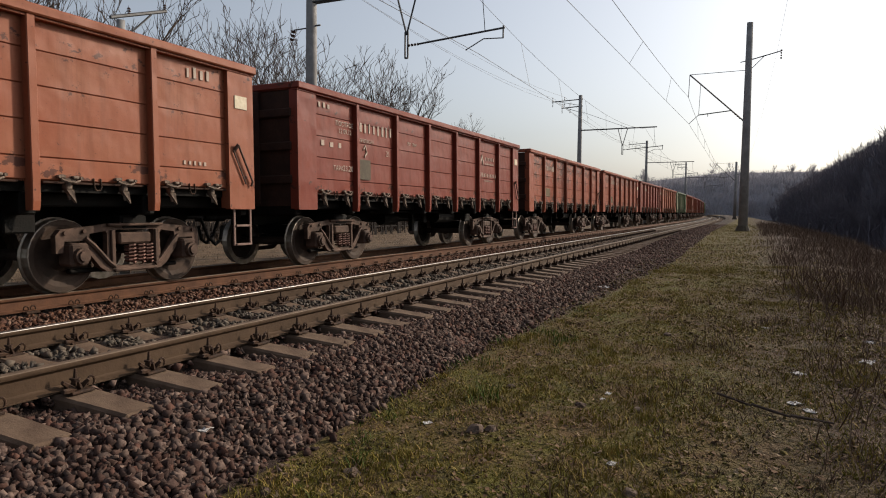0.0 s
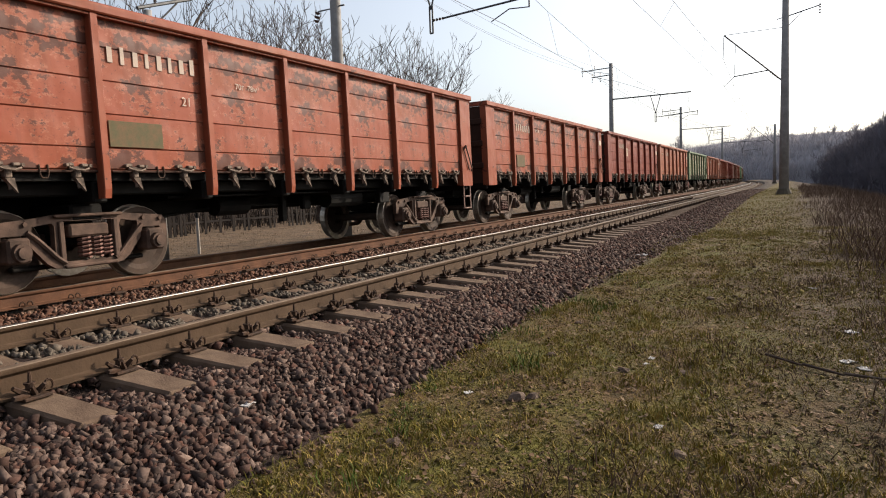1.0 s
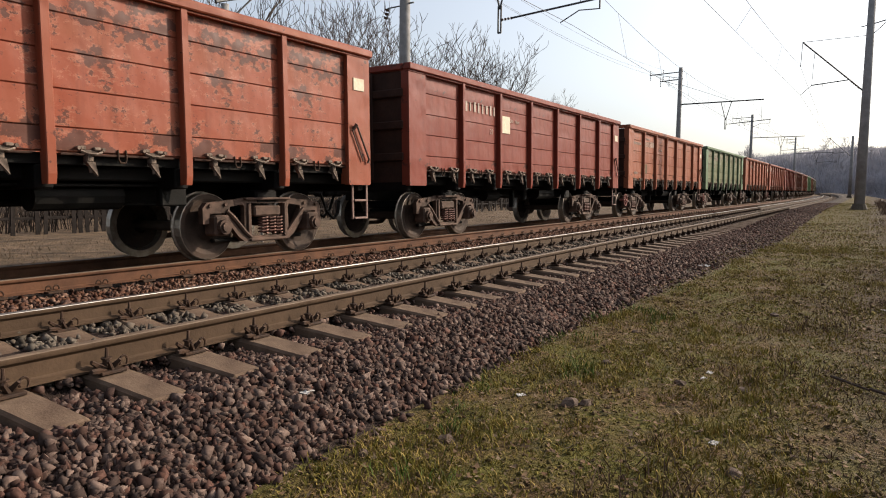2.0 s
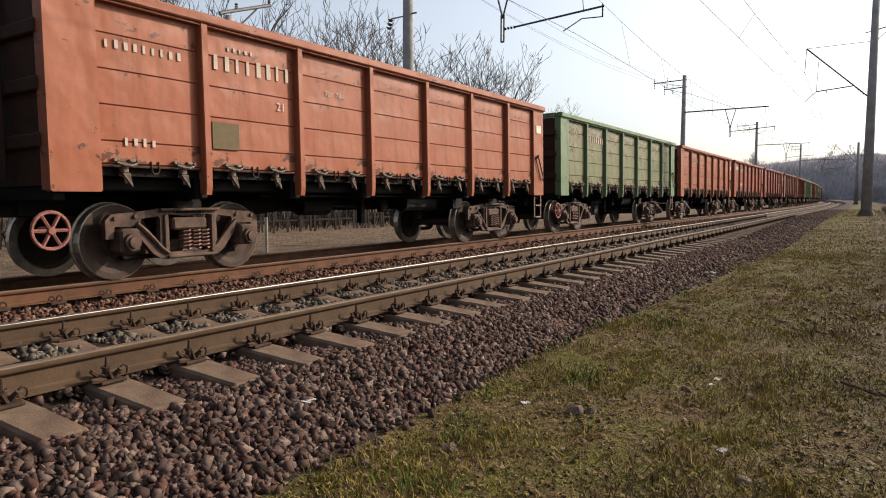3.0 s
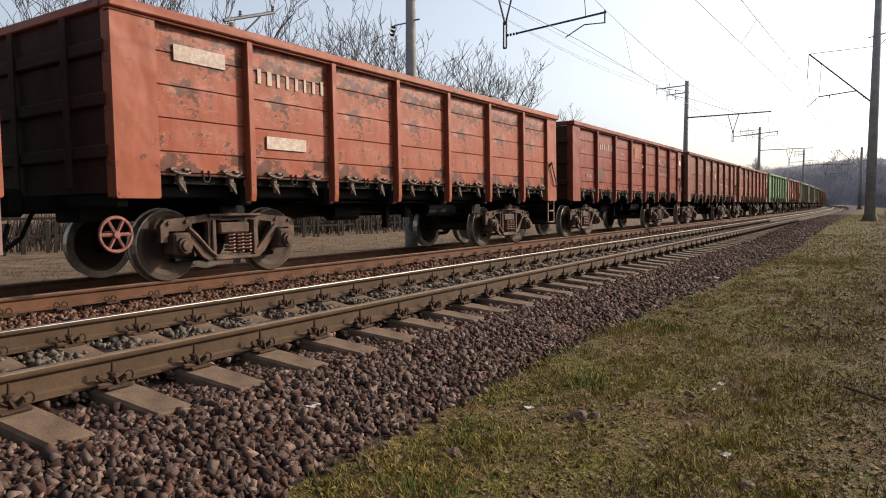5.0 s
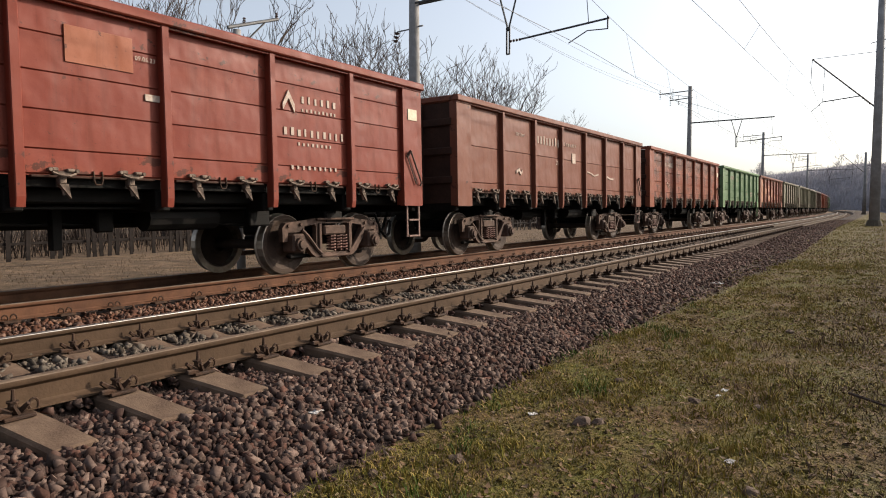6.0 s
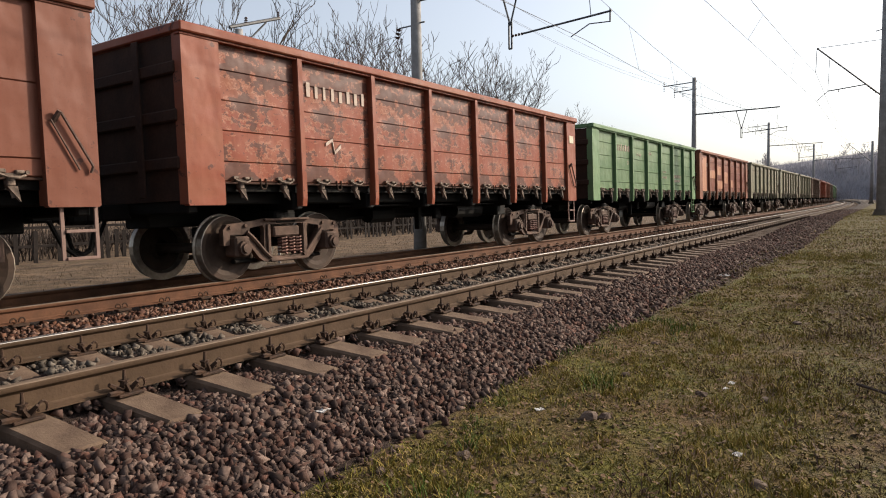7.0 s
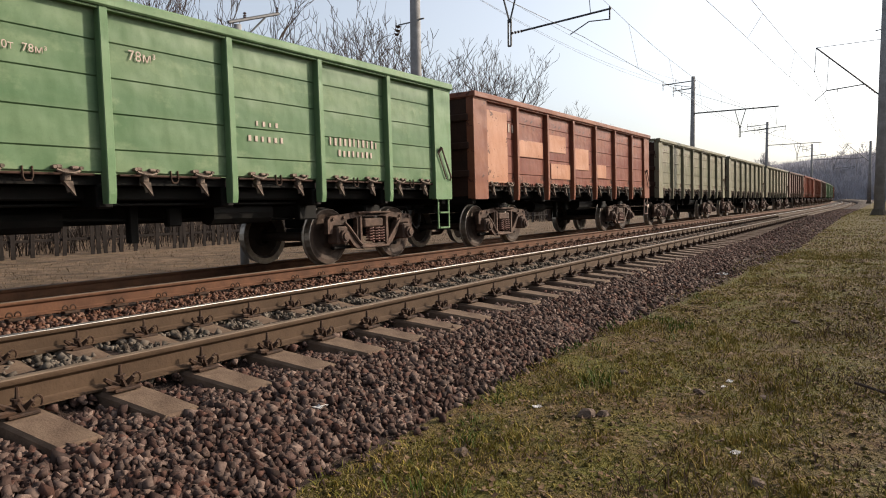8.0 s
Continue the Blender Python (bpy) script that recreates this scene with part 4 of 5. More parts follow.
def shared(key, make, material, parent, m=None, smooth=False):
    """A part on a mesh that all wagons share."""
    name = key.split("/")[0]
    if key not in SHARED:
        ob = part(name, make(), material, parent, smooth=smooth)
        SHARED[key] = ob.data
    else:
        ob = new(name, SHARED[key])
        ob.parent = parent
    if m is not None:
        ob.matrix_local = m
    return ob


def painted(key, make, paint_name, parent, m=None, smooth=False):
    """The same shape in the wagon's own paint."""
    both = key + "/" + paint_name
    if both not in SHARED:
        if key not in SHARED:
            ob = part(key, make(), PAINT[paint_name], parent, smooth=smooth)
            SHARED[key] = SHARED[both] = ob.data
            if m is not None:
                ob.matrix_local = m
            return ob
        me = SHARED[key].copy()
        me.materials.clear()
        me.materials.append(PAINT[paint_name])
        SHARED[both] = me
    ob = new(key.split("/")[0], SHARED[both])
    ob.parent = parent
    if m is not None:
        ob.matrix_local = m
    return ob


PAINT = {
    "brick": paint("brick_red_paint", (0.148, 0.029, 0.017), (0.193, 0.048, 0.028), 0.45, 0.13, 0.45, (0.053, 0.019, 0.012)),
    "orange": paint("faded_orange_paint", (0.225, 0.068, 0.033), (0.250, 0.100, 0.054), 0.45, 0.22, 0.38),
    "patchy": paint("flaking_orange_paint", (0.212, 0.050, 0.024), (0.219, 0.077, 0.041), 0.5, 0.85, 0.4),
    "pale": paint("pale_green_paint", (0.121, 0.129, 0.064), (0.175, 0.159, 0.093), 0.6, 0.72, 0.3, (0.062, 0.039, 0.021)),
    "brown": paint("dull_brown_paint", (0.131, 0.044, 0.025), (0.166, 0.065, 0.041), 0.3, 0.0, 0.3),
    "chipped": paint("chipped_oxide_paint", (0.176, 0.042, 0.021), (0.220, 0.093, 0.052), 0.45, 1.15, 0.5),
    "green": paint("fresh_green_paint", (0.068, 0.123, 0.055), (0.175, 0.223, 0.123), 0.55, 0.0, 0.16, (0.036, 0.061, 0.029)),
    "rust": paint("dark_rust_paint", (0.134, 0.037, 0.024), (0.248, 0.100, 0.055), 0.4, 0.35, 0.5),
    "peach": paint("peach_repair_paint", (0.337, 0.156, 0.089), (0.388, 0.211, 0.135), 0.4, 0.2, 0.25),
    "olive": paint("grey_olive_paint", (0.141, 0.135, 0.085), (0.191, 0.163, 0.113), 0.5, 0.4, 0.4),
    "dark": paint("dark_brown_paint", (0.098, 0.059, 0.040), (0.143, 0.094, 0.064), 0.4, 0.4, 0.4),
}
PAINT["step"] = paint("greyed_step_paint", (0.185, 0.122, 0.101), (0.126, 0.076, 0.059), 0.4, 0.2, 0.3)
M["lever"] = plain("worn_lever_steel", (0.110, 0.068, 0.052), (0.059, 0.036, 0.027), 14, 0.7, 0.0, 0.2)
PAINT["brick_trim"] = paint("brick_red_paint_on_frames", (0.148, 0.029, 0.017), (0.183, 0.044, 0.025), 0.3, 0.12, 0.4)
PAINT["orange_trim"] = paint("faded_orange_paint_on_frames", (0.225, 0.068, 0.033), (0.250, 0.095, 0.052), 0.25, 0.12, 0.3)
PAINT["patchy_trim"] = paint("flaking_orange_paint_on_frames", (0.212, 0.050, 0.024), (0.219, 0.077, 0.041), 0.2, 0.12, 0.3)
PAINT["pale_trim"] = paint("pale_green_paint_on_frames", (0.095, 0.150, 0.080), (0.150, 0.175, 0.105), 0.3, 0.25, 0.35, (0.055, 0.045, 0.028))
PAINT["brown_trim"] = paint("dull_brown_paint_on_frames", (0.131, 0.044, 0.025), (0.166, 0.065, 0.041), 0.2, 0.12, 0.3)
PAINT["chipped_trim"] = paint("chipped_oxide_paint_on_frames", (0.176, 0.042, 0.021), (0.220, 0.093, 0.052), 0.2, 0.12, 0.3)
PAINT["green_trim"] = paint("fresh_green_paint_on_frames", (0.090, 0.162, 0.074), (0.171, 0.234, 0.126), 0.4, 0.0, 0.2)
PAINT["rust_trim"] = paint("dark_rust_paint_on_frames", (0.145, 0.047, 0.027), (0.248, 0.112, 0.060), 0.2, 0.12, 0.3)
PAINT["olive_trim"] = paint("grey_olive_paint_on_frames", (0.141, 0.135, 0.085), (0.191, 0.163, 0.113), 0.2, 0.12, 0.3)
PAINT["dark_trim"] = paint("dark_brown_paint_on_frames", (0.098, 0.059, 0.040), (0.143, 0.094, 0.064), 0.2, 0.12, 0.3)
KINDS = {
    "brick": "brick-red steel gondola wagon with white stencils",
    "orange": "faded orange-red steel gondola wagon",
    "patchy": "orange gondola wagon with badly flaking paint",
    "pale": "pale green gondola wagon with rust-flecked paint",
    "brown": "dull brown gondola wagon with dented sides",
    "chipped": "oxide-red gondola wagon with chipped and scraped sides",
    "green": "freshly painted bright green gondola wagon",
    "rust": "dark rust-red gondola wagon with cream patches",
    "olive": "grey-olive weathered gondola wagon",
    "dark": "dark brown sooty gondola wagon",
}


def writing(text, size, y, z, parent, name="lettering"):
    """Stencilled words on the camera side of a wagon, reading towards +y."""
    cu = bpy.data.curves.new(name, "FONT")
    cu.body, cu.size, cu.extrude, cu.align_x = text, size, 0.002, "LEFT"
    cu.space_character = 1.05
    tmp = new(name + "_curve", cu)
    bpy.context.view_layer.update()
    me = bpy.data.meshes.new_from_object(tmp.evaluated_get(bpy.context.evaluated_depsgraph_get()))
    bpy.data.objects.remove(tmp)
    me.materials.clear()
    me.materials.append(M["white"])
    ob = new(name, me)
    ob.parent = parent
    ob.matrix_local = pose(1.466, y, z, 90, 0, 90)
    return ob


def bars(parent, y, z, count, w, h, gap, seed=0, name="stencil_bar"):
    """A row of plain upright bars where writing is not spelled out, each a part of its own."""
    rng = random.Random(seed)
    pitch = w + gap
    w, gap = pitch * 0.62, pitch * 0.38
    for k in range(count):
        hh = h * rng.uniform(0.80, 1.0)
        ob = shared(name, one_box(0, 1, 0, 1, 0, 1), M["white"], parent)
        ob.matrix_local = Matrix.LocRotScale((1.452, y + k * (w + gap), z + rng.uniform(0, 0.08) * h), None, (0.009, w * rng.uniform(0.40, 0.72), hh))


def slab(parent, y0, y1, z0, z1, material, name, x=1.455):
    bm = bmesh.new()
    box(bm, x, x + 0.016, y0, y1, z0, z1, 0.002)
    return part(name, bm, material, parent)


def bogie(wagon, yc):
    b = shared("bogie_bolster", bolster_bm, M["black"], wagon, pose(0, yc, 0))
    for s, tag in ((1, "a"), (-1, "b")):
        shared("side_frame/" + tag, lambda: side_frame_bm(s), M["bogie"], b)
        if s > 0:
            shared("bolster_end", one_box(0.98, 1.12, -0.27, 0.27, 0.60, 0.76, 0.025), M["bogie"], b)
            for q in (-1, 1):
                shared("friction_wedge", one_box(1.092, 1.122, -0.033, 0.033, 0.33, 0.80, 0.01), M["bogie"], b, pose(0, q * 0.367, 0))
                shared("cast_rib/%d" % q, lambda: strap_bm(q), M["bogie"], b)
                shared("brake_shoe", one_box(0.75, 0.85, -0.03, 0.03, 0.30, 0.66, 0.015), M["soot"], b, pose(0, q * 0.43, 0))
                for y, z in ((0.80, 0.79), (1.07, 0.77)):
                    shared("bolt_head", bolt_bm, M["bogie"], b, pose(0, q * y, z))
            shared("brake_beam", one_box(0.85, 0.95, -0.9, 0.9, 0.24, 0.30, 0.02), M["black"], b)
            for y in (-0.05, 0.11, 0.25):
                shared("coil_spring", lambda: spring_bm(s), M["spring"], b, pose(0, y, 0))
        for y in (-0.925, 0.925):
            shared("axle_box/" + tag, lambda: axle_box_bm(s), M["bogie"], b, pose(0, y, 0))


WHEELSETS = []


def wagon(n, colour, wheel=False, tin=True, note=""):
    w = tagged(new("gondola_wagon"), KINDS[colour] + note, "freight wagon", "wagons of the freight train")
    underframe(w)
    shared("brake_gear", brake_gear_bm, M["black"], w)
    painted("top_rim", rim_bm, colour + "_trim", w)
    for s in (1, -1):
        flip = pose(0, 0, 0, 0, 0, 0 if s > 0 else 180)
        edges = [-5.79, *POSTS, 5.79]
        for a, b in zip(edges, edges[1:]):
            wide = round(b - a, 2)
            ribs = 3 if colour == "brown" else 5
            painted("side_panel/%s/%d" % (wide, ribs), lambda: panel_bm(wide, ribs), colour, w, flip @ pose(1.44 - 0.026, (a + b) / 2, BOTTOM), smooth=False)
        for y in POSTS:
            painted("side_post", post_bm, colour + "_trim", w, flip @ pose(1.435, y, 0))
        for y in (-6.07, 6.07):
            painted("corner_plate", corner_bm, colour + "_trim", w, flip @ pose(1.44, y, 0))
        if s > 0:
            for a, b in zip(edges, edges[1:]):
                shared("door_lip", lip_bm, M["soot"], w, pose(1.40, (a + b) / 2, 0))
                shared("chain_loop", loop_bm, M["clip"], w, pose(1.40, (a + b) / 2, 0))
                for d in (-0.40, 0.40):
                    shared("door_lock", lock_bm, M["lock"], w, pose(1.39, (a + b) / 2 + d, 0))
    for y, turn in ((-6.33, 0), (6.33, 180)):
        # the ends' dark colour stands for the shade between wagons
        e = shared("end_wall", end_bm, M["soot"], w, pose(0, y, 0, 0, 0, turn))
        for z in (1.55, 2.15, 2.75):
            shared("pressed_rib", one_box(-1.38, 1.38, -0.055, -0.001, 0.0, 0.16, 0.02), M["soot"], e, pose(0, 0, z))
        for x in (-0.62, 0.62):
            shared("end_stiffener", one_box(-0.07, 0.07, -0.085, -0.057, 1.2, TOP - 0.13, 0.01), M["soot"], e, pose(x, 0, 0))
        shared("coupler", coupler_bm, M["black"], w, pose(0, -6.26 if turn == 0 else 6.26, 0, 0, 0, 180 if turn == 0 else 0))
    painted("corner_step", step_bm, "green_trim" if colour == "green" else "step", w, pose(1.44, 6.14, 0))
    shared("uncoupling_lever", lever_bm, M["lever"], w, pose(1.44, 6.05, 0))
    if tin:
        slab(w, 5.92, 6.20, 2.66, 2.86, M["tin"], "route_card", 1.513)
    if wheel:
        shared("hand_wheel", hand_wheel_bm, M["wheel_red"], w, pose(1.40, -6.32, 0.66) @ Matrix.Scale(0.85, 4))
    for yc in (-4.325, 4.325):
        bogie(w, yc)
        for d in (-0.925, 0.925):
            ws = shared("wheelset", wheelset_bm, [M["wheel"], M["tread"]], w, pose(0, yc + d, 0.475))
            if 1 <= n <= 17:
                WHEELSETS.append(ws)
            else:
                ws.rotation_mode = "QUATERNION"
    return w


TRAIN = {1: "orange", 2: "brick", 3: "patchy", 4: "patchy", 5: "brick", 6: "orange", 7: "pale", 8: "orange", 9: "patchy", 10: "brick", 11: "brown", 12: "chipped", 13: "green", 14: "rust", 15: "olive",
         16: "olive", 17: "olive", 18: "dark", 19: "patchy", 20: "rust", 21: "dark", 22: "green", 23: "pale", 24: "pale", 25: "patchy", 26: "dark", 27: "olive", 28: "pale"}
WAGONS = {n: wagon(n, colour, wheel=n in (6, 7, 9), tin=n in (1, 2, 4, 5, 6, 8, 10, 12)) for n, colour in TRAIN.items()}


# the train's uneven pace, and play in two couplings
DRIFT = ((0, 1.5, 3.5, 4.5, 6.5, 7.0, 8.0), (0, -0.02, -0.16, -0.08, 0.07, 0.16, 0.22))
SLACK = {3: 0.12, 11: 0.10, 12: 0.04, 13: 0.17, 14: -0.10}


def wagon_pose(n, t):
    return on_track(FAR_X - GAUGE / 2, -12.2 + PITCH * n + SLACK.get(n, 0.0) - V * t + float(np.interp(t, *DRIFT)))


def smear(parent, pts, material, h=0.05, name="paint_smear"):
    """A hand-daubed streak of paint."""
    rng = random.Random(len(pts))
    bm = bmesh.new()
    for (y0, z0), (y1, z1) in zip(pts, pts[1:]):
        a, b = h * rng.uniform(0.4, 1), h * rng.uniform(0.4, 1)
        v = [bm.verts.new((1.470, *q)) for q in ((y0, z0 - a), (y1, z1 - b), (y1, z1 + b * 0.4), (y0, z0 + a * 0.5))]
        bm.faces.new(v)
    r = bmesh.ops.extrude_face_region(bm, geom=bm.faces[:])
    bmesh.ops.translate(bm, verts=[v for v in r["geom"] if isinstance(v, bmesh.types.BMVert)], vec=(-0.02, 0, 0))
    bmesh.ops.recalc_face_normals(bm, faces=bm.faces)
    return part(name, bm, material, parent)


def mark_wagons():
    def usual(w, bay, seed, load="70т  78м³", num=True, small=True):
        if num:
            bars(w, bay + 0.15, 2.70, 8, 0.13, 0.22, 0.055, seed, "number_stencil")
        if small:
            writing("21", 0.17, bay + 1.25, 2.28, w)
            writing(load, 0.12, bay + 2.3, 2.62, w)
    a = WAGONS[2]
    usual(a, -4.33 + 0.05, 1)
    writing("ПОСТРОЕН 27", 0.13, -5.05, 2.74, a)
    writing("12 09.12", 0.13, -4.95, 2.60, a)
    writing("ПРИПИСАН", 0.10, -4.17, 2.50, a)
    writing("ТАРА", 0.13, -5.15, 1.86, a)
    writing("23,20 т", 0.16, -4.80, 1.86, a)
    bars(a, -5.62, 3.02, 3, 0.12, 0.10, 0.03, 5, "company_mark")
    bars(a, -5.55, 2.30, 3, 0.20, 0.11, 0.10, 6, "emblem")
    slab(a, -4.17, -3.72, 1.72, 2.14, M["plate"], "stencil_plate")
    smear(a, [(-4.05, 2.10), (-3.95, 2.0), (-3.85, 2.08), (-3.8, 1.98)], M["white"], 0.07)
    smear(a, [(-4.0, 1.86), (-3.9, 1.80), (-3.82, 1.86)], M["white"], 0.07)
    smear(a, [(-4.0, 2.36), (-3.92, 2.44), (-3.85, 2.30), (-3.95, 2.22)], M["white"], 0.06)
    for n, y in ((2, 2.75), (10, 2.75)):
        w = WAGONS[n]
        smear(w, [(y + 0.10, 2.55), (y + 0.22, 2.75), (y + 0.34, 2.55)], M["white"], 0.12, "company_mark")
        bars(w, y + 0.50, 2.62, 6, 0.10, 0.12, 0.04, 3, "company_stencil")
        bars(w, y + 0.50, 2.50, 9, 0.06, 0.05, 0.03, 4, "company_stencil")
        bars(w, y + 0.12, 2.12, 10, 0.10, 0.12, 0.04, 5, "company_stencil")
        bars(w, y + 0.40, 1.98, 8, 0.07, 0.05, 0.03, 6, "company_stencil")
    usual(WAGONS[10], -4.28, 12)
    slab(WAGONS[10], -4.17, -3.72, 1.72, 2.14, M["plate"], "stencil_plate")
    bars(WAGONS[10], -5.2, 1.8, 6, 0.09, 0.10, 0.03, 8, "stencil_bar")
    w = WAGONS[10]
    slab(w, -0.32, 0.48, 2.62, 3.02, PAINT["orange_trim"], "paint_patch", 1.446)
    bars(w, -0.15, 2.90, 5, 0.07, 0.08, 0.03, 51)
    bars(w, -0.25, 2.77, 7, 0.07, 0.08, 0.03, 52)
    bars(w, 0.0, 2.65, 5, 0.06, 0.06, 0.03, 53)
    writing("09.06.23", 0.075, 0.50, 2.78, w)
    slab(w, 0.62, 0.90, 2.32, 2.40, M["white"], "paint_dab", 1.448)
    bars(w, 3.0, 1.62, 9, 0.08, 0.06, 0.04, 54)
    usual(WAGONS[3], -4.28, 13)
    slab(WAGONS[3], -4.2, -3.4, 1.68, 2.0, M["plate_green"], "stencil_plate")
    usual(WAGONS[4], -4.28, 14, small=False)
    slab(WAGONS[4], -4.0, -3.3, 1.62, 1.98, M["plate_green"], "stencil_plate")
    bars(WAGONS[4], -2.5, 2.75, 5, 0.10, 0.10, 0.05, 3)
    usual(WAGONS[5], -4.28, 15)
    slab(WAGONS[5], -2.45, -2.0, 2.35, 2.75, M["tin"], "route_card")
    usual(WAGONS[6], -4.28, 16)
    slab(WAGONS[6], -4.20, -3.75, 1.66, 2.02, M["plate_green"], "stencil_plate")
    bars(WAGONS[6], -5.65, 2.72, 9, 0.08, 0.10, 0.04, 41)
    bars(WAGONS[6], -5.45, 1.62, 4, 0.08, 0.10, 0.04, 42)
    bars(WAGONS[6], -3.9, 2.98, 5, 0.07, 0.06, 0.03, 43)
    usual(WAGONS[7], -4.28, 17, small=False)
    bars(WAGONS[7], -5.5, 2.85, 4, 0.11, 0.12, 0.04, 9)
    bars(WAGONS[7], -5.5, 2.35, 2, 0.11, 0.08, 0.04, 9)
    bars(WAGONS[7], -3.9, 2.30, 3, 0.10, 0.09, 0.04, 10)
    usual(WAGONS[8], -4.28, 18)
    slab(WAGONS[8], -4.22, -3.8, 1.66, 2.08, M["plate"], "stencil_plate")
    smear(WAGONS[8], [(-4.1, 1.95), (-4.0, 1.82), (-3.92, 1.92)], M["white"], 0.08)
    bars(WAGONS[8], -0.7, 2.45, 6, 0.09, 0.07, 0.05, 3)
    bars(WAGONS[8], -0.5, 1.95, 6, 0.08, 0.09, 0.03, 4)
    usual(WAGONS[9], -4.28, 19, small=False)
    slab(WAGONS[9], -4.0, -3.2, 1.80, 1.98, M["white"], "paint_patch")
    slab(WAGONS[9], -5.5, -4.7, 2.8, 3.0, M["white"], "paint_patch")
    w = WAGONS[11]
    bars(w, -2.34, 2.68, 8, 0.13, 0.22, 0.055, 21, "number_stencil")
    writing("21", 0.17, -1.20, 2.20, w)
    writing("70т 76м³", 0.12, -3.57, 2.78, w)
    smear(w, [(-3.57, 1.92), (-3.42, 1.98), (-3.32, 1.88), (-3.24, 1.96)], M["white"], 0.10)
    smear(w, [(1.13, 2.12), (1.48, 2.08), (1.73, 2.02), (2.08, 2.08)], M["white"], 0.05)
    smear(w, [(2.83, 2.05), (3.13, 1.98), (3.48, 1.98)], M["white"], 0.05)
    bars(w, -0.62, 2.75, 7, 0.10, 0.09, 0.04, 22)
    slab(w, -0.05, 0.2, 2.3, 2.58, M["white"], "route_card")
    usual(WAGONS[12], -4.28, 23, small=False)
    smear(WAGONS[12], [(-3.75, 2.02), (-3.6, 2.1), (-3.55, 1.9), (-3.4, 2.02)], M["white"], 0.07)
    w = WAGONS[13]
    writing("78м³", 0.17, -0.55, 2.72, w)
    bars(w, 1.35, 2.12, 4, 0.08, 0.07, 0.04, 24)
    bars(w, 1.2, 1.90, 6, 0.08, 0.09, 0.04, 25)
    bars(w, 2.85, 1.95, 11, 0.08, 0.13, 0.035, 26, "company_stencil")
    bars(w, 3.05, 1.78, 8, 0.08, 0.11, 0.035, 27, "company_stencil")
    usual(w, -4.28, 28)
    w = WAGONS[14]
    bars(w, -5.6, 2.62, 7, 0.13, 0.22, 0.055, 29, "number_stencil")
    bars(w, -5.5, 2.95, 7, 0.08, 0.07, 0.04, 30)
    for y0, y1, z0, z1 in ((-6.0, -4.75, 1.45, 3.05), (-4.2, -2.8, 2.1, 2.5), (-2.4, -1.3, 2.3, 2.75), (-2.3, -1.0, 1.6, 2.0), (-0.7, 0.4, 1.9, 2.5), (1.0, 1.9, 1.7, 2.1)):
        slab(w, y0, y1, z0, z1, PAINT["peach"], "paint_patch", 1.452)
    usual(WAGONS[1], 2.7, 31, num=False, small=False)
    bars(WAGONS[1], 5.0, 2.98, 4, 0.09, 0.16, 0.04, 32)
    bars(WAGONS[1], 4.9, 1.72, 5, 0.07, 0.06, 0.03, 33)


M["plate_green"] = plain("faded_green_patch", (0.085, 0.078, 0.042), (0.125, 0.080, 0.045), 10, 0.8, 0.0, 0.1)
mark_wagons()


# ---- overhead line ----
def foot(x, y):
    return Vector((x, y, ground_z(x, y)))


def insulator(bm, a, b, n=4, r=0.06, mat=1):
    a, b = Vector(a), Vector(b)
    for k in range(n):
        p, q = a.lerp(b, (k + 0.15) / n), a.lerp(b, (k + 0.75) / n)
        rod(bm, p, q, r, r * 0.55, n=8, mat=mat)


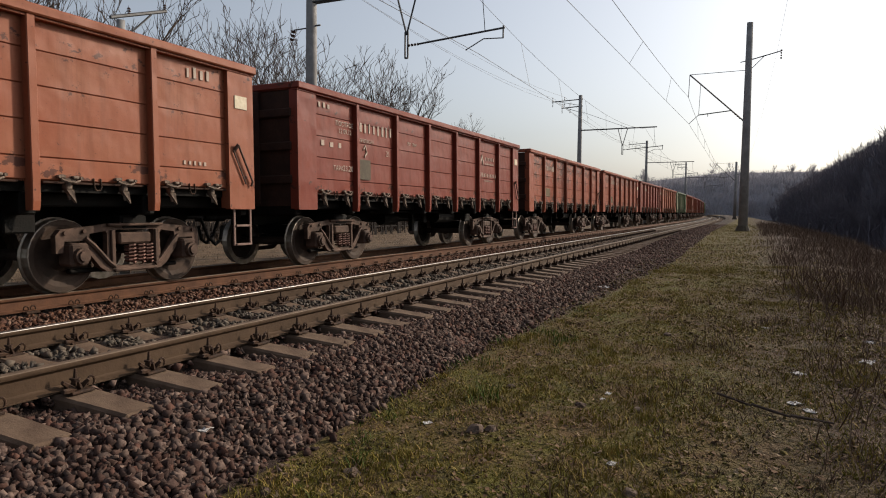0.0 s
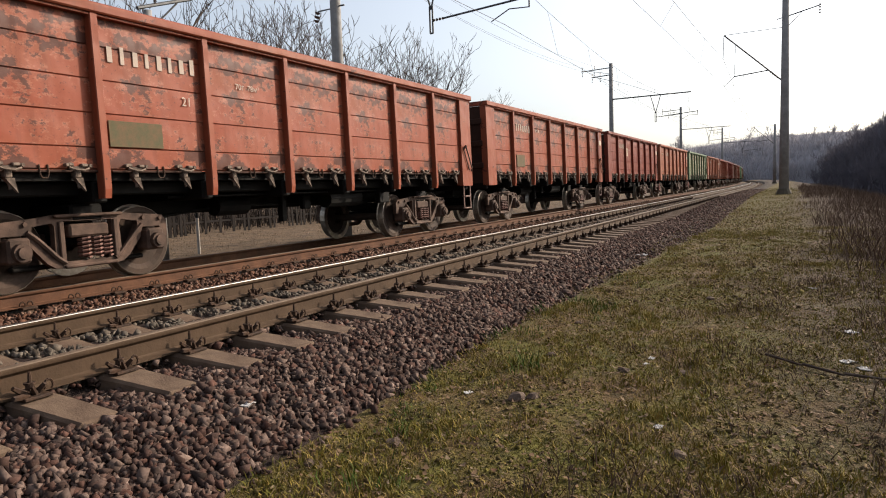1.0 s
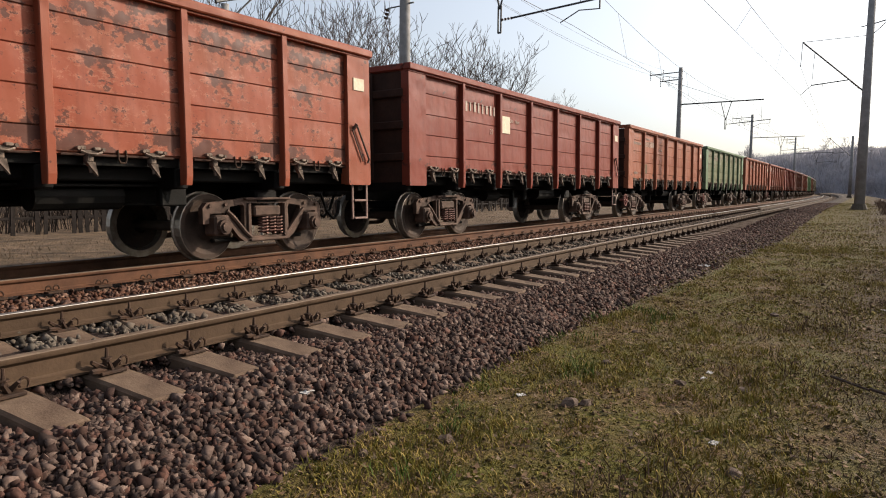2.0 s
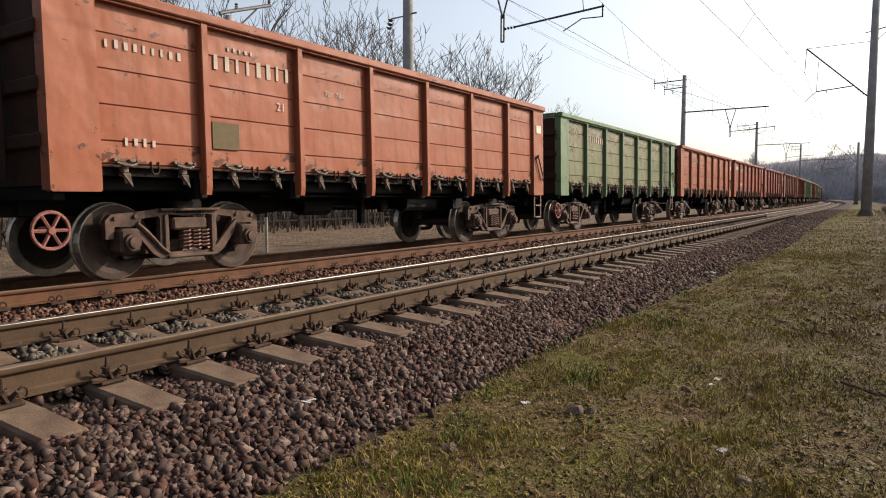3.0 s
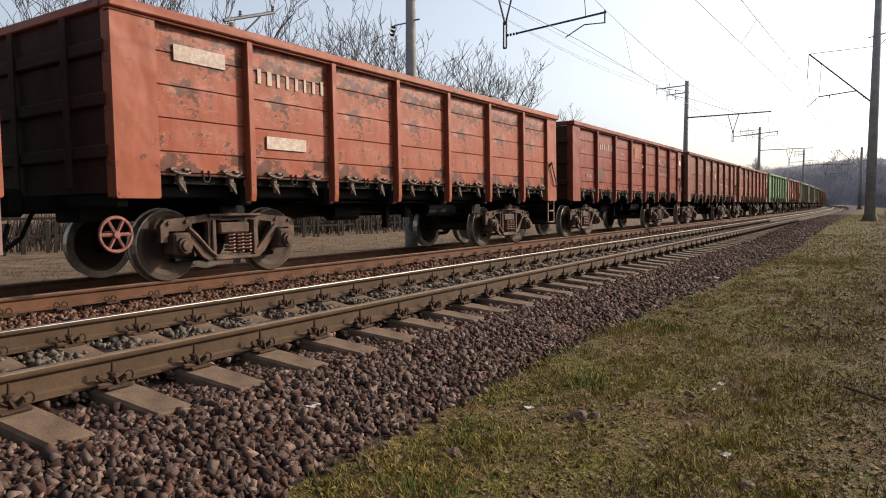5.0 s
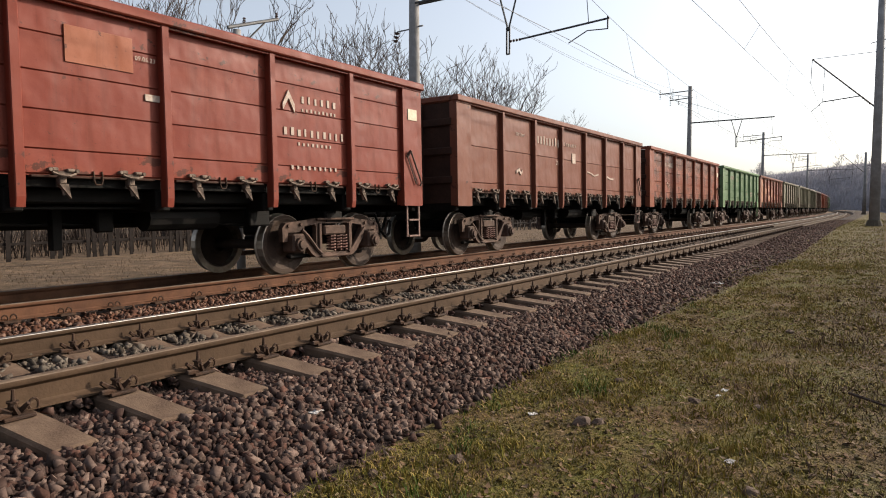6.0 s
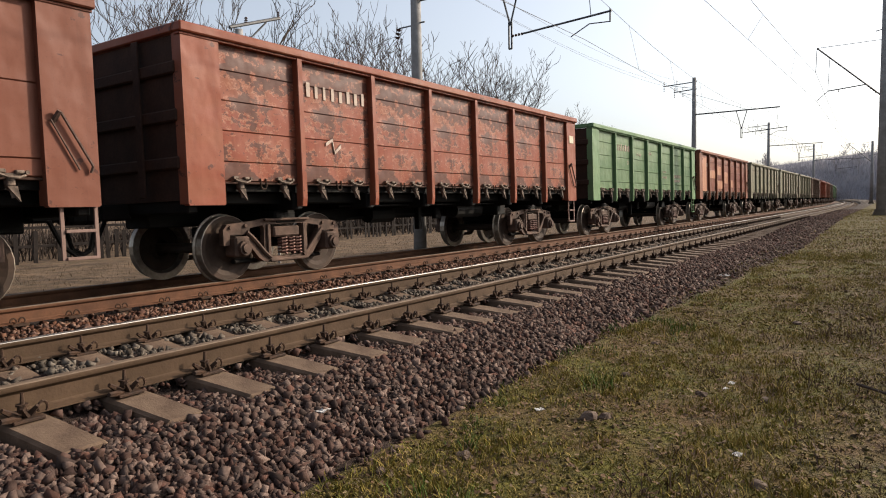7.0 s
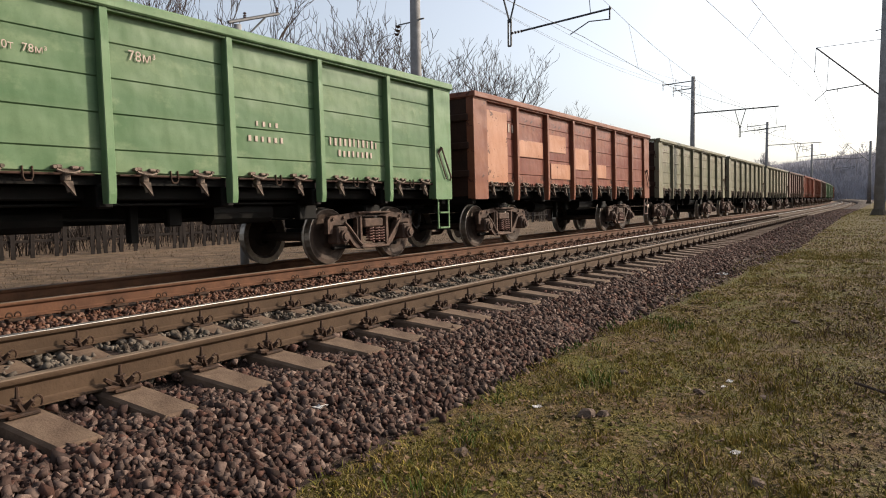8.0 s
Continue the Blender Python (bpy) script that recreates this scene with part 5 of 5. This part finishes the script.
def mast_left(x, y, top, reach=6.6, bracket=False, arms=True):
    """A concrete mast with a long two-track cantilever, drop bracket, registration tube and feeder crossarms."""
    ob = tagged(new("catenary_mast"), "grey concrete mast with a long steel cantilever over the tracks", "mast", "catenary masts")
    ob.matrix_world = pose(x, y, ground_z(x, y) - 0.05)
    base = ground_z(x, y) - 0.05
    h = top - base
    bm = bmesh.new()
    rod(bm, (0, 0, 0), (0, 0, h), 0.235, 0.16, n=14)
    part("pole", bm, M["pole"], ob, smooth=True)
    zb = 8.25 - base
    bm = bmesh.new()
    for d in (-0.09, 0.09):
        rod(bm, (0.1, d, zb - 0.05), (reach, d * 0.6, zb + 0.02), 0.045, n=6)
    rod(bm, (0.1, 0, zb + 1.6), (reach * 0.62, 0, zb + 0.05), 0.016, n=5)
    for k in range(8):
        xx = 0.4 + k * (reach - 0.6) / 8
        rod(bm, (xx, -0.09, zb), (xx + 0.35, 0.09, zb), 0.014, n=4)
    part("cantilever_beam", bm, M["iron"], ob)
    bm = bmesh.new()
    xv = 3.75
    rod(bm, (xv - 0.42, 0, zb), (xv, 0, zb - 1.5), 0.032, n=6)
    rod(bm, (xv + 0.42, 0, zb), (xv, 0, zb - 1.5), 0.032, n=6)
    rod(bm, (xv - 0.05, 0, zb - 1.4), (xv - 0.05, 0, zb - 2.25), 0.03, n=6)
    rod(bm, (xv + 0.05, 0, zb - 1.4), (xv + 0.05, 0, zb - 2.25), 0.03, n=6)
    rod(bm, (xv - 0.06, 0, zb - 2.25), (xv + 0.06, 0, zb - 2.25), 0.03, n=6)
    part("drop_bracket", bm, M["iron"], ob)
    bm = bmesh.new()
    z1 = zb - 1.85
    insulator(bm, (xv + 0.06, 0, z1), (xv + 0.5, 0, z1 + 0.02), 4, 0.05)
    rod(bm, (xv + 0.45, 0, z1 + 0.02), (xv + 3.4, 0, z1 + 0.26), 0.032, n=6)
    rod(bm, (xv + 3.35, 0, z1 + 0.33), (xv + 3.35, 0, z1 - 0.06), 0.025, n=6)
    rod(bm, (xv + 3.35, 0, z1 - 0.05), (xv + 2.7, 0, z1 - 0.02), 0.018, n=5)
    rod(bm, (xv + 2.7, 0, z1 - 0.02), (xv + 2.1, 0, z1 - 0.32), 0.018, n=5)
    rod(bm, (xv + 2.6, 0, zb), (xv + 2.75, 0, z1 + 0.21), 0.012, n=4)
    part("registration_arm", bm, [M["iron"], M["glass"]], ob)
    if arms:
        bm = bmesh.new()
        for z, l in ((h - 0.35, 2.6), (h - 0.95, 1.7)):
            rod(bm, (0.2, 0, z), (-l, 0, z - 0.12), 0.045, n=6)
            rod(bm, (0, 0, z - 0.55), (-l * 0.75, 0, z - 0.13), 0.022, n=5)
            for q in (0.97, 0.55):
                insulator(bm, (-l * q, 0, z - 0.12), (-l * q, 0, z + 0.28), 3, 0.06)
                insulator(bm, (-l * q, 0, z - 0.2), (-l * q, 0, z - 0.6), 3, 0.05)
        part("feeder_crossarm", bm, [M["iron"], M["glass"]], ob)
    if bracket:
        bm = bmesh.new()
        z = 7.35 - base
        rod(bm, (-0.2, 0, z), (-0.75, 0, z - 0.02), 0.025, n=6)
        rod(bm, (0.15, 0, z + 0.05), (0.38, 0, z + 0.05), 0.03, n=6)
        insulator(bm, (-0.75, 0, z - 0.02), (-0.85, 0, z - 0.42), 3, 0.10)
        part("insulator_bracket", bm, [M["iron"], M["glass"]], ob)
    return ob


def mast_right(x, y, top):
    """A concrete mast with a raised tie and a hinged bracket over the near track."""
    ob = tagged(new("catenary_mast"), "concrete mast on a dark footing with a slanting tubular bracket", "mast", "catenary masts")
    base = ground_z(x, y) - 0.05
    ob.matrix_world = pose(x, y, base)
    h = top - base
    bm = bmesh.new()
    rod(bm, (0, 0, 0.3), (0, 0, h), 0.24, 0.155, n=14)
    part("pole", bm, M["pole"], ob, smooth=True)
    bm = bmesh.new()
    rod(bm, (0, 0, 0), (0, 0, 0.35), 0.40, 0.28, n=12)
    part("footing", bm, M["plate"], ob)
    z0 = 5.83 - base
    bm = bmesh.new()
    tip = (-2.86, 0, z0 + 2.55)
    rod(bm, (-0.15, 0, z0), tip, 0.038, n=6)
    rod(bm, tip, (-0.12, 0, z0 + 2.6), 0.016, n=5)
    rod(bm, tip, (-2.9, 0, z0 + 1.35), 0.018, n=5)
    insulator(bm, (-0.3, 0, z0 + 0.12), (-0.72, 0, z0 + 0.53), 4, 0.055)
    rod(bm, (-2.36, 0, z0 + 0.4), (-0.75, 0, z0 + 0.56), 0.028, n=6)
    rod(bm, (-2.36, 0, z0 + 0.4), (-2.3, 0, z0 + 2.0), 0.012, n=4)
    rod(bm, (-2.36, 0, z0 + 0.4), (-2.84, 0, z0 - 0.05), 0.018, n=5)
    rod(bm, (-1.9, 0, z0 + 0.44), (-1.9, 0, z0 + 0.3), 0.02, n=5)
    part("hinged_bracket", bm, [M["iron"], M["glass"]], ob)
    bm = bmesh.new()
    z = h - 1.9
    rod(bm, (-0.4, 0, z - 0.1), (0.1, 0, z), 0.025, n=5)
    rod(bm, (0.1, 0, z), (1.55, 0, z + 0.35), 0.03, n=6)
    rod(bm, (0.1, 0, z - 0.5), (0.75, 0, z + 0.16), 0.02, n=5)
    insulator(bm, (1.5, 0, z + 0.42), (1.5, 0, z - 0.1), 4, 0.05)
    part("side_arm", bm, [M["iron"], M["glass"]], ob)
    return ob


LEFT_MASTS = ((-10.1, 19.4, 11.4), (-9.95, 60.0, 11.3), (-10.0, 103.0, 11.4), (-8.3, 149.0, 11.3))
RIGHT_MASTS = ((3.8, 38.3, 10.85), (2.0, 110.0, 8.6))
for i, (x, y, top) in enumerate(LEFT_MASTS):
    mast_left(x, y, top, bracket=i == 0)
for x, y, top in RIGHT_MASTS:
    mast_right(x, y, top)


def wire(points, name, label, r=0.009):
    cu = bpy.data.curves.new(name, "CURVE")
    cu.dimensions, cu.bevel_depth, cu.bevel_resolution = "3D", r, 0
    sp = cu.splines.new("POLY")
    sp.points.add(len(points) - 1)
    for p, q in zip(sp.points, points):
        p.co = (*q, 1)
    cu.materials.append(M["wire"])
    return tagged(new(name, cu), label, "wire", "overhead wires")


def sagging(supports, sag, steps=14):
    pts = []
    for a, b in zip(supports, supports[1:]):
        a, b = Vector(a), Vector(b)
        for k in range(steps):
            u = k / steps
            p = a.lerp(b, u)
            p.z -= sag * 4 * u * (1 - u)
            pts.append(p)
    return pts + [Vector(supports[-1])]


def build_wires():
    ys = (-22.0, 19.4, 60.0, 103.0, 149.0, 195.0)
    far = [(-4.3 + bend(y), y) for y in ys]
    cont = [(x + (0.5 if i % 2 else -0.3), y, 5.93) for i, (x, y) in enumerate(far)]
    mess = [(x, y, 8.15) for x, y in far]
    wire(sagging(cont, 0.05), "contact_wire", "thin contact wire over the train's track")
    m = sagging(mess, 1.1)
    wire(m, "messenger_wire", "sagging messenger wire over the train's track", 0.010)
    c = sagging(cont, 0.05)
    for k in range(2, len(m) - 1, 2):
        if k % 14:
            wire([m[k], c[k]], "dropper_wire", "short dropper between messenger and contact wire", 0.006)
    ys2 = (-34.0, 38.3, 110.0, 180.0)
    cont2 = [(0.96 + bend(y) - bend(38.3) if y > 0 else -1.7, y, 5.78 if y > 0 else 6.3) for y in ys2]
    mess2 = [(0.9 + bend(y) - bend(38.3) if y > 0 else 0.4, y, 7.2) for y in ys2]
    c2, m2 = sagging(cont2, 0.04, 18), sagging(mess2, 0.95, 18)
    wire(c2, "contact_wire", "thin contact wire over the free track")
    wire(m2, "messenger_wire", "sagging messenger wire over the free track", 0.010)
    for k in range(2, len(m2) - 1, 2):
        if k % 18:
            wire([m2[k], c2[k]], "dropper_wire", "short dropper between messenger and contact wire", 0.006)
    for dx, z in ((-2.5, 11.2), (-1.4, 11.2), (-1.65, 10.6)):
        sup = [(-10.1 + dx, -22.0, z)] + [(x + dx, y, z) for x, y, t in LEFT_MASTS]
        wire(sagging(sup, 0.8), "feeder_wire", "feeder wire on the mast crossarms", 0.008)
    sup = [(5.1, -34.0, 9.4), (5.12, 38.3, 9.35), (3.5, 110.0, 9.0)]
    wire(sagging(sup, 1.0), "feeder_wire", "thin line on the side arms", 0.006)


build_wires()


# ---- trees ----
def tree_arrays(seed, height, depth=5, split=(2, 3), twig=0.010, spread=0.55, sides=4):
    """A leafless tree: tapered, bent tubes. Returns (verts, tris) for the wood and for the twigs."""
    rng = random.Random(seed)
    out = [[], []]

    def tube(p, d, length, r0, r1, level):
        steps = 4 if level < 2 else 3 if level < 4 else 2
        pts, q = [(p.copy(), r0)], d.copy()
        for k in range(1, steps + 1):
            q = (q + Vector((rng.uniform(-1, 1), rng.uniform(-1, 1), rng.uniform(-0.2, 0.9))) * (0.13 + 0.055 * level)).normalized()
            p = p + q * (length / steps)
            pts.append((p.copy(), r0 + (r1 - r0) * k / steps))
        out[0 if level < 2 else 1].append(pts)
        return pts, q

    def grow(p, d, length, r, level):
        r1 = max(twig * 0.5, r * (0.68 if level else 0.75))
        pts, q = tube(p, d, length, r, r1, level)
        if level >= depth:
            return
        n = rng.randint(*split) + (1 if level in (1, 2) else 0)
        for k in range(n):
            side = Vector((rng.gauss(0, 1), rng.gauss(0, 1), rng.uniform(-0.25, 0.75))).normalized()
            nd = (q * (1 - spread * rng.uniform(0.5, 1.1)) + side * spread * rng.uniform(0.7, 1.2)).normalized()
            at = rng.choice(pts[1:]) if k else pts[-1]
            if k == 0:
                nd = (q * 0.8 + side * 0.28).normalized()
            grow(at[0], nd, length * rng.uniform(0.58, 0.85), max(twig, at[1] * rng.uniform(0.48, 0.76)), level + 1)

    grow(Vector((0, 0, -0.2)), Vector((rng.uniform(-0.08, 0.08), rng.uniform(-0.08, 0.08), 1)).normalized(), height * 0.27, height * 0.019, 0)
    res = []
    for tubes in out:
        V_, F_, base = [], [], 0
        for pts in tubes:
            s = sides if pts[0][1] > 0.03 else 3
            for i, (p, r) in enumerate(pts):
                nxt = pts[min(i + 1, len(pts) - 1)][0] - pts[max(i - 1, 0)][0]
                u = nxt.orthogonal().normalized()
                w = nxt.normalized().cross(u)
                for k in range(s):
                    a = 2 * math.pi * k / s
                    V_.append(p + u * (r * math.cos(a)) + w * (r * math.sin(a)))
            for i in range(len(pts) - 1):
                for k in range(s):
                    a, b = base + i * s + k, base + i * s + (k + 1) % s
                    F_ += [(a, b, b + s), (a, b + s, a + s)]
            base += s * len(pts)
        res.append((np.array([tuple(v) for v in V_], dtype=np.float32).reshape(-1, 3), np.array(F_, dtype=np.int32).reshape(-1, 3)))
    return res


TREES = []


def bare_tree(x, y, height, seed, turn, scale=1.0, label="tall bare deciduous tree with fine dark twigs"):
    k = seed % 5
    ob = tagged(new("tree"), label, "tree", "bare trees behind the train")
    while len(TREES) <= k:
        (tv, tf), (cv, cf) = tree_arrays(11 + len(TREES), 19.0, 6, (2, 3), 0.019, 0.52)
        a = cloud_mesh("trunk", tv, tf, M["bark"], True)
        b = cloud_mesh("crown", cv, cf, M["twig"])
        TREES.append((a.data, b.data, max(tv[:, 2].max(), cv[:, 2].max())))
        bpy.data.objects.remove(a)
        bpy.data.objects.remove(b)
    ob.matrix_world = pose(x, y, ground_z(x, y), 0, 0, turn) @ Matrix.Scale(height / TREES[k][2], 4)
    for name, data in zip(("trunk", "crown"), TREES[k]):
        o = new(name, data)
        o.parent = ob
    return ob


def build_left_trees():
    rng = random.Random(8)
    rows = [(-34, 20, 16), (-33, 26, 17), (-31, 31, 15), (-36, 36, 17), (-30, 40, 17), (-34, 46, 19), (-31, 52, 16), (-30.5, 61, 18.0), (-28.2, 68, 18.0), (-30, 79, 14), (-31, 12, 16), (-38, 30, 18), (-40, 44, 17), (-31, 88, 12.5), (-32, 101, 13), (-33, 4, 17), (-42, 56, 15), (-38, 70, 13), (-33, 34, 17.5), (-29.5, 56, 17.5), (-32, 65, 17.5), (-31, 24, 17), (-35, 41, 18), (-33, 73, 15.5)]
    for i, (x, y, h) in enumerate(rows):
        bare_tree(x + rng.uniform(-1, 1), y + rng.uniform(-1, 1), h, i, rng.uniform(0, 360))


build_left_trees()


def wood_cloud(name, spots, kinds, material, label, rng):
    """Many bare trees in one mesh; spots are (x, y, z, height)."""
    V_, F_, base = [], [], 0
    for x, y, z, h in spots:
        k = kinds[rng.integers(0, len(kinds))]
        tall = max(v[:, 2].max() for v, f in k)
        a = rng.uniform(0, 6.28)
        c, t = math.cos(a), math.sin(a)
        for v, f in k:
            v = v * (h / tall)
            V_.append(np.stack([(c * v[:, 0] - t * v[:, 1]) + x, (t * v[:, 0] + c * v[:, 1]) + y, v[:, 2] + z], 1))
            F_.append(f + base)
            base += len(v)
    return tagged(cloud_mesh(name, np.concatenate(V_), np.concatenate(F_), material), label, "woodland", kind="stuff")


def far_hill(x):
    """Height of the hill that closes the line's far end."""
    return 11.0 + 8.0 * min(1.0, max(0.0, (x + 75) / 70.0)) + 1.0 * noise.noise((x * 0.05, 0, 7))


BANK = ((15.2, -2.6), (15.9, 4.0), (16.8, 7.6), (18.5, 9.0), (28, 9.6), (60, 9.8), (140, 9.8))


def twig_haze(name, roots, height, width, material, label, seed):
    """Upright fine shoots, many to a tree, standing close over a wooded slope."""
    rng = np.random.default_rng(seed)
    roots = np.asarray(roots)
    n = len(roots)
    h = height * rng.uniform(0.35, 1.2, n)
    a = rng.uniform(0, 6.28, n)
    side = np.stack([np.cos(a), np.sin(a), 0 * a], 1) * (width * rng.uniform(0.5, 1.4, n))[:, None]
    tip = roots + np.stack([rng.normal(0, 0.3, n) * h, rng.normal(0, 0.3, n) * h, h], 1)
    v = np.stack([roots - side, roots + side, tip], 1).reshape(-1, 3)
    f = np.arange(3 * n).reshape(-1, 3)
    return tagged(cloud_mesh(name, v, f, material), label, "twigs", kind="stuff")


def build_forest():
    """The wood along the foot of the slope and the wooded hill at the line's far end."""
    rng = np.random.default_rng(21)
    kinds = [tree_arrays(40 + k, 18.0, 5, (2, 3), 0.032, 0.50, 3) for k in range(4)]
    small = [tree_arrays(80 + k, 18.0, 4, (2, 4), 0.07, 0.55, 3) for k in range(4)]
    bushes = [tree_arrays(60 + k, 10.0, 4, (2, 4), 0.030, 0.6, 3) for k in range(3)]
    spots = []
    for _ in range(70):
        y = 64 + 240 * rng.uniform() ** 1.25
        x = 14.5 + 16 * rng.uniform() ** 1.3
        spots.append((x, y, ground_z(x, y) - 0.2, rng.uniform(9.5, 12.5) + 0.06 * (x - 13.5)))
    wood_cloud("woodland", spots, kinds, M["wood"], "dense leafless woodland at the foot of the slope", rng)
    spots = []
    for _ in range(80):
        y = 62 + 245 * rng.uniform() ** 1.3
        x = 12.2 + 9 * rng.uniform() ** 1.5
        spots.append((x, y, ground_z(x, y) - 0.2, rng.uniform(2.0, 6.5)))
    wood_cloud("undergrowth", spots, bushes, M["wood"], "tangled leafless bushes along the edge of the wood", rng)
    spots = []
    for _ in range(70):
        x = rng.uniform(-110, 40)
        d = rng.uniform(0, 1)
        spots.append((x, 318 + 40 * d + 0.12 * x, (far_hill(x) - 1) * d - 2.5 * (1 - d), rng.uniform(6.5, 9.5)))
    wood_cloud("woodland", spots, small, M["far_wood"], "leafless wood covering the far hill, its colour paled for haze", rng)
    bm = bmesh.new()
    pts = []
    for y in range(62, 332, 5):
        row = []
        for x, z in BANK:
            row.append(bm.verts.new((x + 1.2 * noise.noise((x, y * 0.17, 0)), y, z + 0.9 * noise.noise((x * 0.3, y * 0.23, 3.0)))))
        pts.append(row)
    for r0, r1 in zip(pts, pts[1:]):
        for i in range(len(r0) - 1):
            bm.faces.new((r0[i], r0[i + 1], r1[i + 1], r1[i]))
    tagged(link("hillside", bm, M["hazy_thicket"], smooth=True), "wooded bank thick with dark undergrowth", "hillside", kind="structure")
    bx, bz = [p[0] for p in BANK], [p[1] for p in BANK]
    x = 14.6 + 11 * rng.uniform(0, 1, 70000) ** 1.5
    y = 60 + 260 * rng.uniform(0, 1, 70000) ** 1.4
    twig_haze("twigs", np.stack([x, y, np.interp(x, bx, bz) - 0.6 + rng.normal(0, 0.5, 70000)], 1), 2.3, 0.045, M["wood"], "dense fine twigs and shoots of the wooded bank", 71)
    bm = bmesh.new()
    row0 = None
    for x in range(-260, 90, 5):
        y, h = 318 + 0.12 * x, far_hill(x)
        row = [bm.verts.new(p) for p in ((x, y, -3), (x, y + 8, h * 0.35), (x, y + 22, h * 0.8), (x, y + 40, h + 1.5), (x, y + 90, h + 2.5))]
        if row0:
            for i in range(4):
                bm.faces.new((row0[i], row[i], row[i + 1], row0[i + 1]))
        row0 = row
    x = rng.uniform(-120, 60, 30000)
    d = rng.uniform(0, 1, 30000)
    y = 318 + 0.12 * x + 44 * d
    z = np.interp(d, (0, 0.18, 0.5, 0.9, 1.0), (0, 0.35, 0.8, 1.0, 1.02)) * np.array([far_hill(q) for q in x])
    twig_haze("twigs", np.stack([x, y, z - 0.5], 1), 3.2, 0.13, M["far_wood"], "fine twigs of the wood on the far hill, their colour paled for haze", 72)
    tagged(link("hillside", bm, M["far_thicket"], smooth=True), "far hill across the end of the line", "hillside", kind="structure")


# Bank undergrowth, tinted with the same painted-in haze as its trees.
M["hazy_thicket"] = plain("undergrowth", (0.096, 0.093, 0.116), (0.130, 0.121, 0.138), 0.6, 0.95, 0.0, 1.0, 0.6)
# Far hill colours: distance haze is painted in as a paler blue-grey base.
M["far_wood"] = plain("haze_paled_twigs", (0.340, 0.325, 0.345), (0.390, 0.365, 0.375), 0.3, 0.95, 0.0, 0.2)
M["far_thicket"] = plain("haze_paled_undergrowth", (0.300, 0.290, 0.315), (0.350, 0.330, 0.345), 0.25, 0.95, 0.0, 1.0, 0.6)
build_forest()


# ---- behind the train ----
def build_yard():
    fence = tagged(new("fence"), "low dark board fence with gaps behind the train", "fence")
    rng = random.Random(2)
    bm = bmesh.new()
    box(bm, -0.012, 0.012, -0.07, 0.07, 0.0, 1.25, 0.004)
    first = part("slat", bm, M["fence"], fence)
    first.matrix_local = pose(-19.0, 6.0, ground_z(-19, 6.0) - 0.05)
    y = 6.2
    while y < 60:
        if rng.random() < 0.55:
            again(first, fence, pose(-19.0 + rng.uniform(-0.03, 0.03), y, ground_z(-19, y) - 0.05 - rng.uniform(0, 0.25), rng.uniform(-3, 3), 0, rng.uniform(-4, 4)))
        y += rng.uniform(0.2, 0.34)
    for z in (0.35, 0.95):
        bm = bmesh.new()
        box(bm, -19.06, -19.02, 5.5, 60.5, -0.55 + z, -0.46 + z, 0.005)
        part("fence_rail", bm, M["fence"], fence)
    bm = bmesh.new()
    rod(bm, (0, 0, -0.1), (0, 0, 1.9), 0.045, 0.04, n=10)
    ob = tagged(link("marker_post", bm, [M["post"]]), "thin pale marker post beside the far track", "post")
    ob.matrix_world = pose(-11.2, 13.6, ground_z(-11.2, 13.6))
    bm = bmesh.new()
    rod(bm, (0, 0, 1.05), (0, 0, 1.2), 0.047, n=10)
    part("painted_band", bm, M["black"], ob)
    pole = tagged(new("utility_pole"), "short grey post with a slanting crossarm and insulators", "pole")
    pole.matrix_world = pose(-10.2, 11.5, ground_z(-10.2, 11.5))
    g = ground_z(-10.2, 11.5)
    bm = bmesh.new()
    rod(bm, (0, 0, -0.2), (0, 0, 5.62 - g), 0.12, 0.10, n=14)
    part("pole_shaft", bm, M["pole"], pole, smooth=True)
    for z in (1.15, 1.45):
        bm = bmesh.new()
        rod(bm, (0, 0, z), (0, 0, z + 0.09), 0.122, n=14)
        part("painted_band", bm, M["black"], pole)
    bm = bmesh.new()
    rod(bm, (0, -0.3, 5.62 - g), (0, 1.45, 6.22 - g), 0.045, n=6)
    rod(bm, (0, 0.1, 5.2 - g), (0, 0.95, 6.0 - g), 0.025, n=5)
    for q in (0.25, 1.4):
        insulator(bm, (0, q, 5.74 + q * 0.34 - g), (0, q, 5.92 + q * 0.34 - g), 3, 0.05)
    part("crossarm", bm, [M["iron"], M["glass"]], pole)


build_yard()


# ---- motion of the train ----
def motions():
    steps = [0.5 * k for k in range(17)]
    for n, w in WAGONS.items():
        walk(w, [(t, wagon_pose(n, t)) for t in steps])
    for ws in WHEELSETS:
        at = ws.location.copy()
        rows = [(k / FPS, pose(at.x, at.y, at.z, math.degrees((V * k / FPS - float(np.interp(k / FPS, *DRIFT))) / 0.475), 0, 0)) for k in range(8 * FPS + 1)]
        walk(ws, rows)


motions()
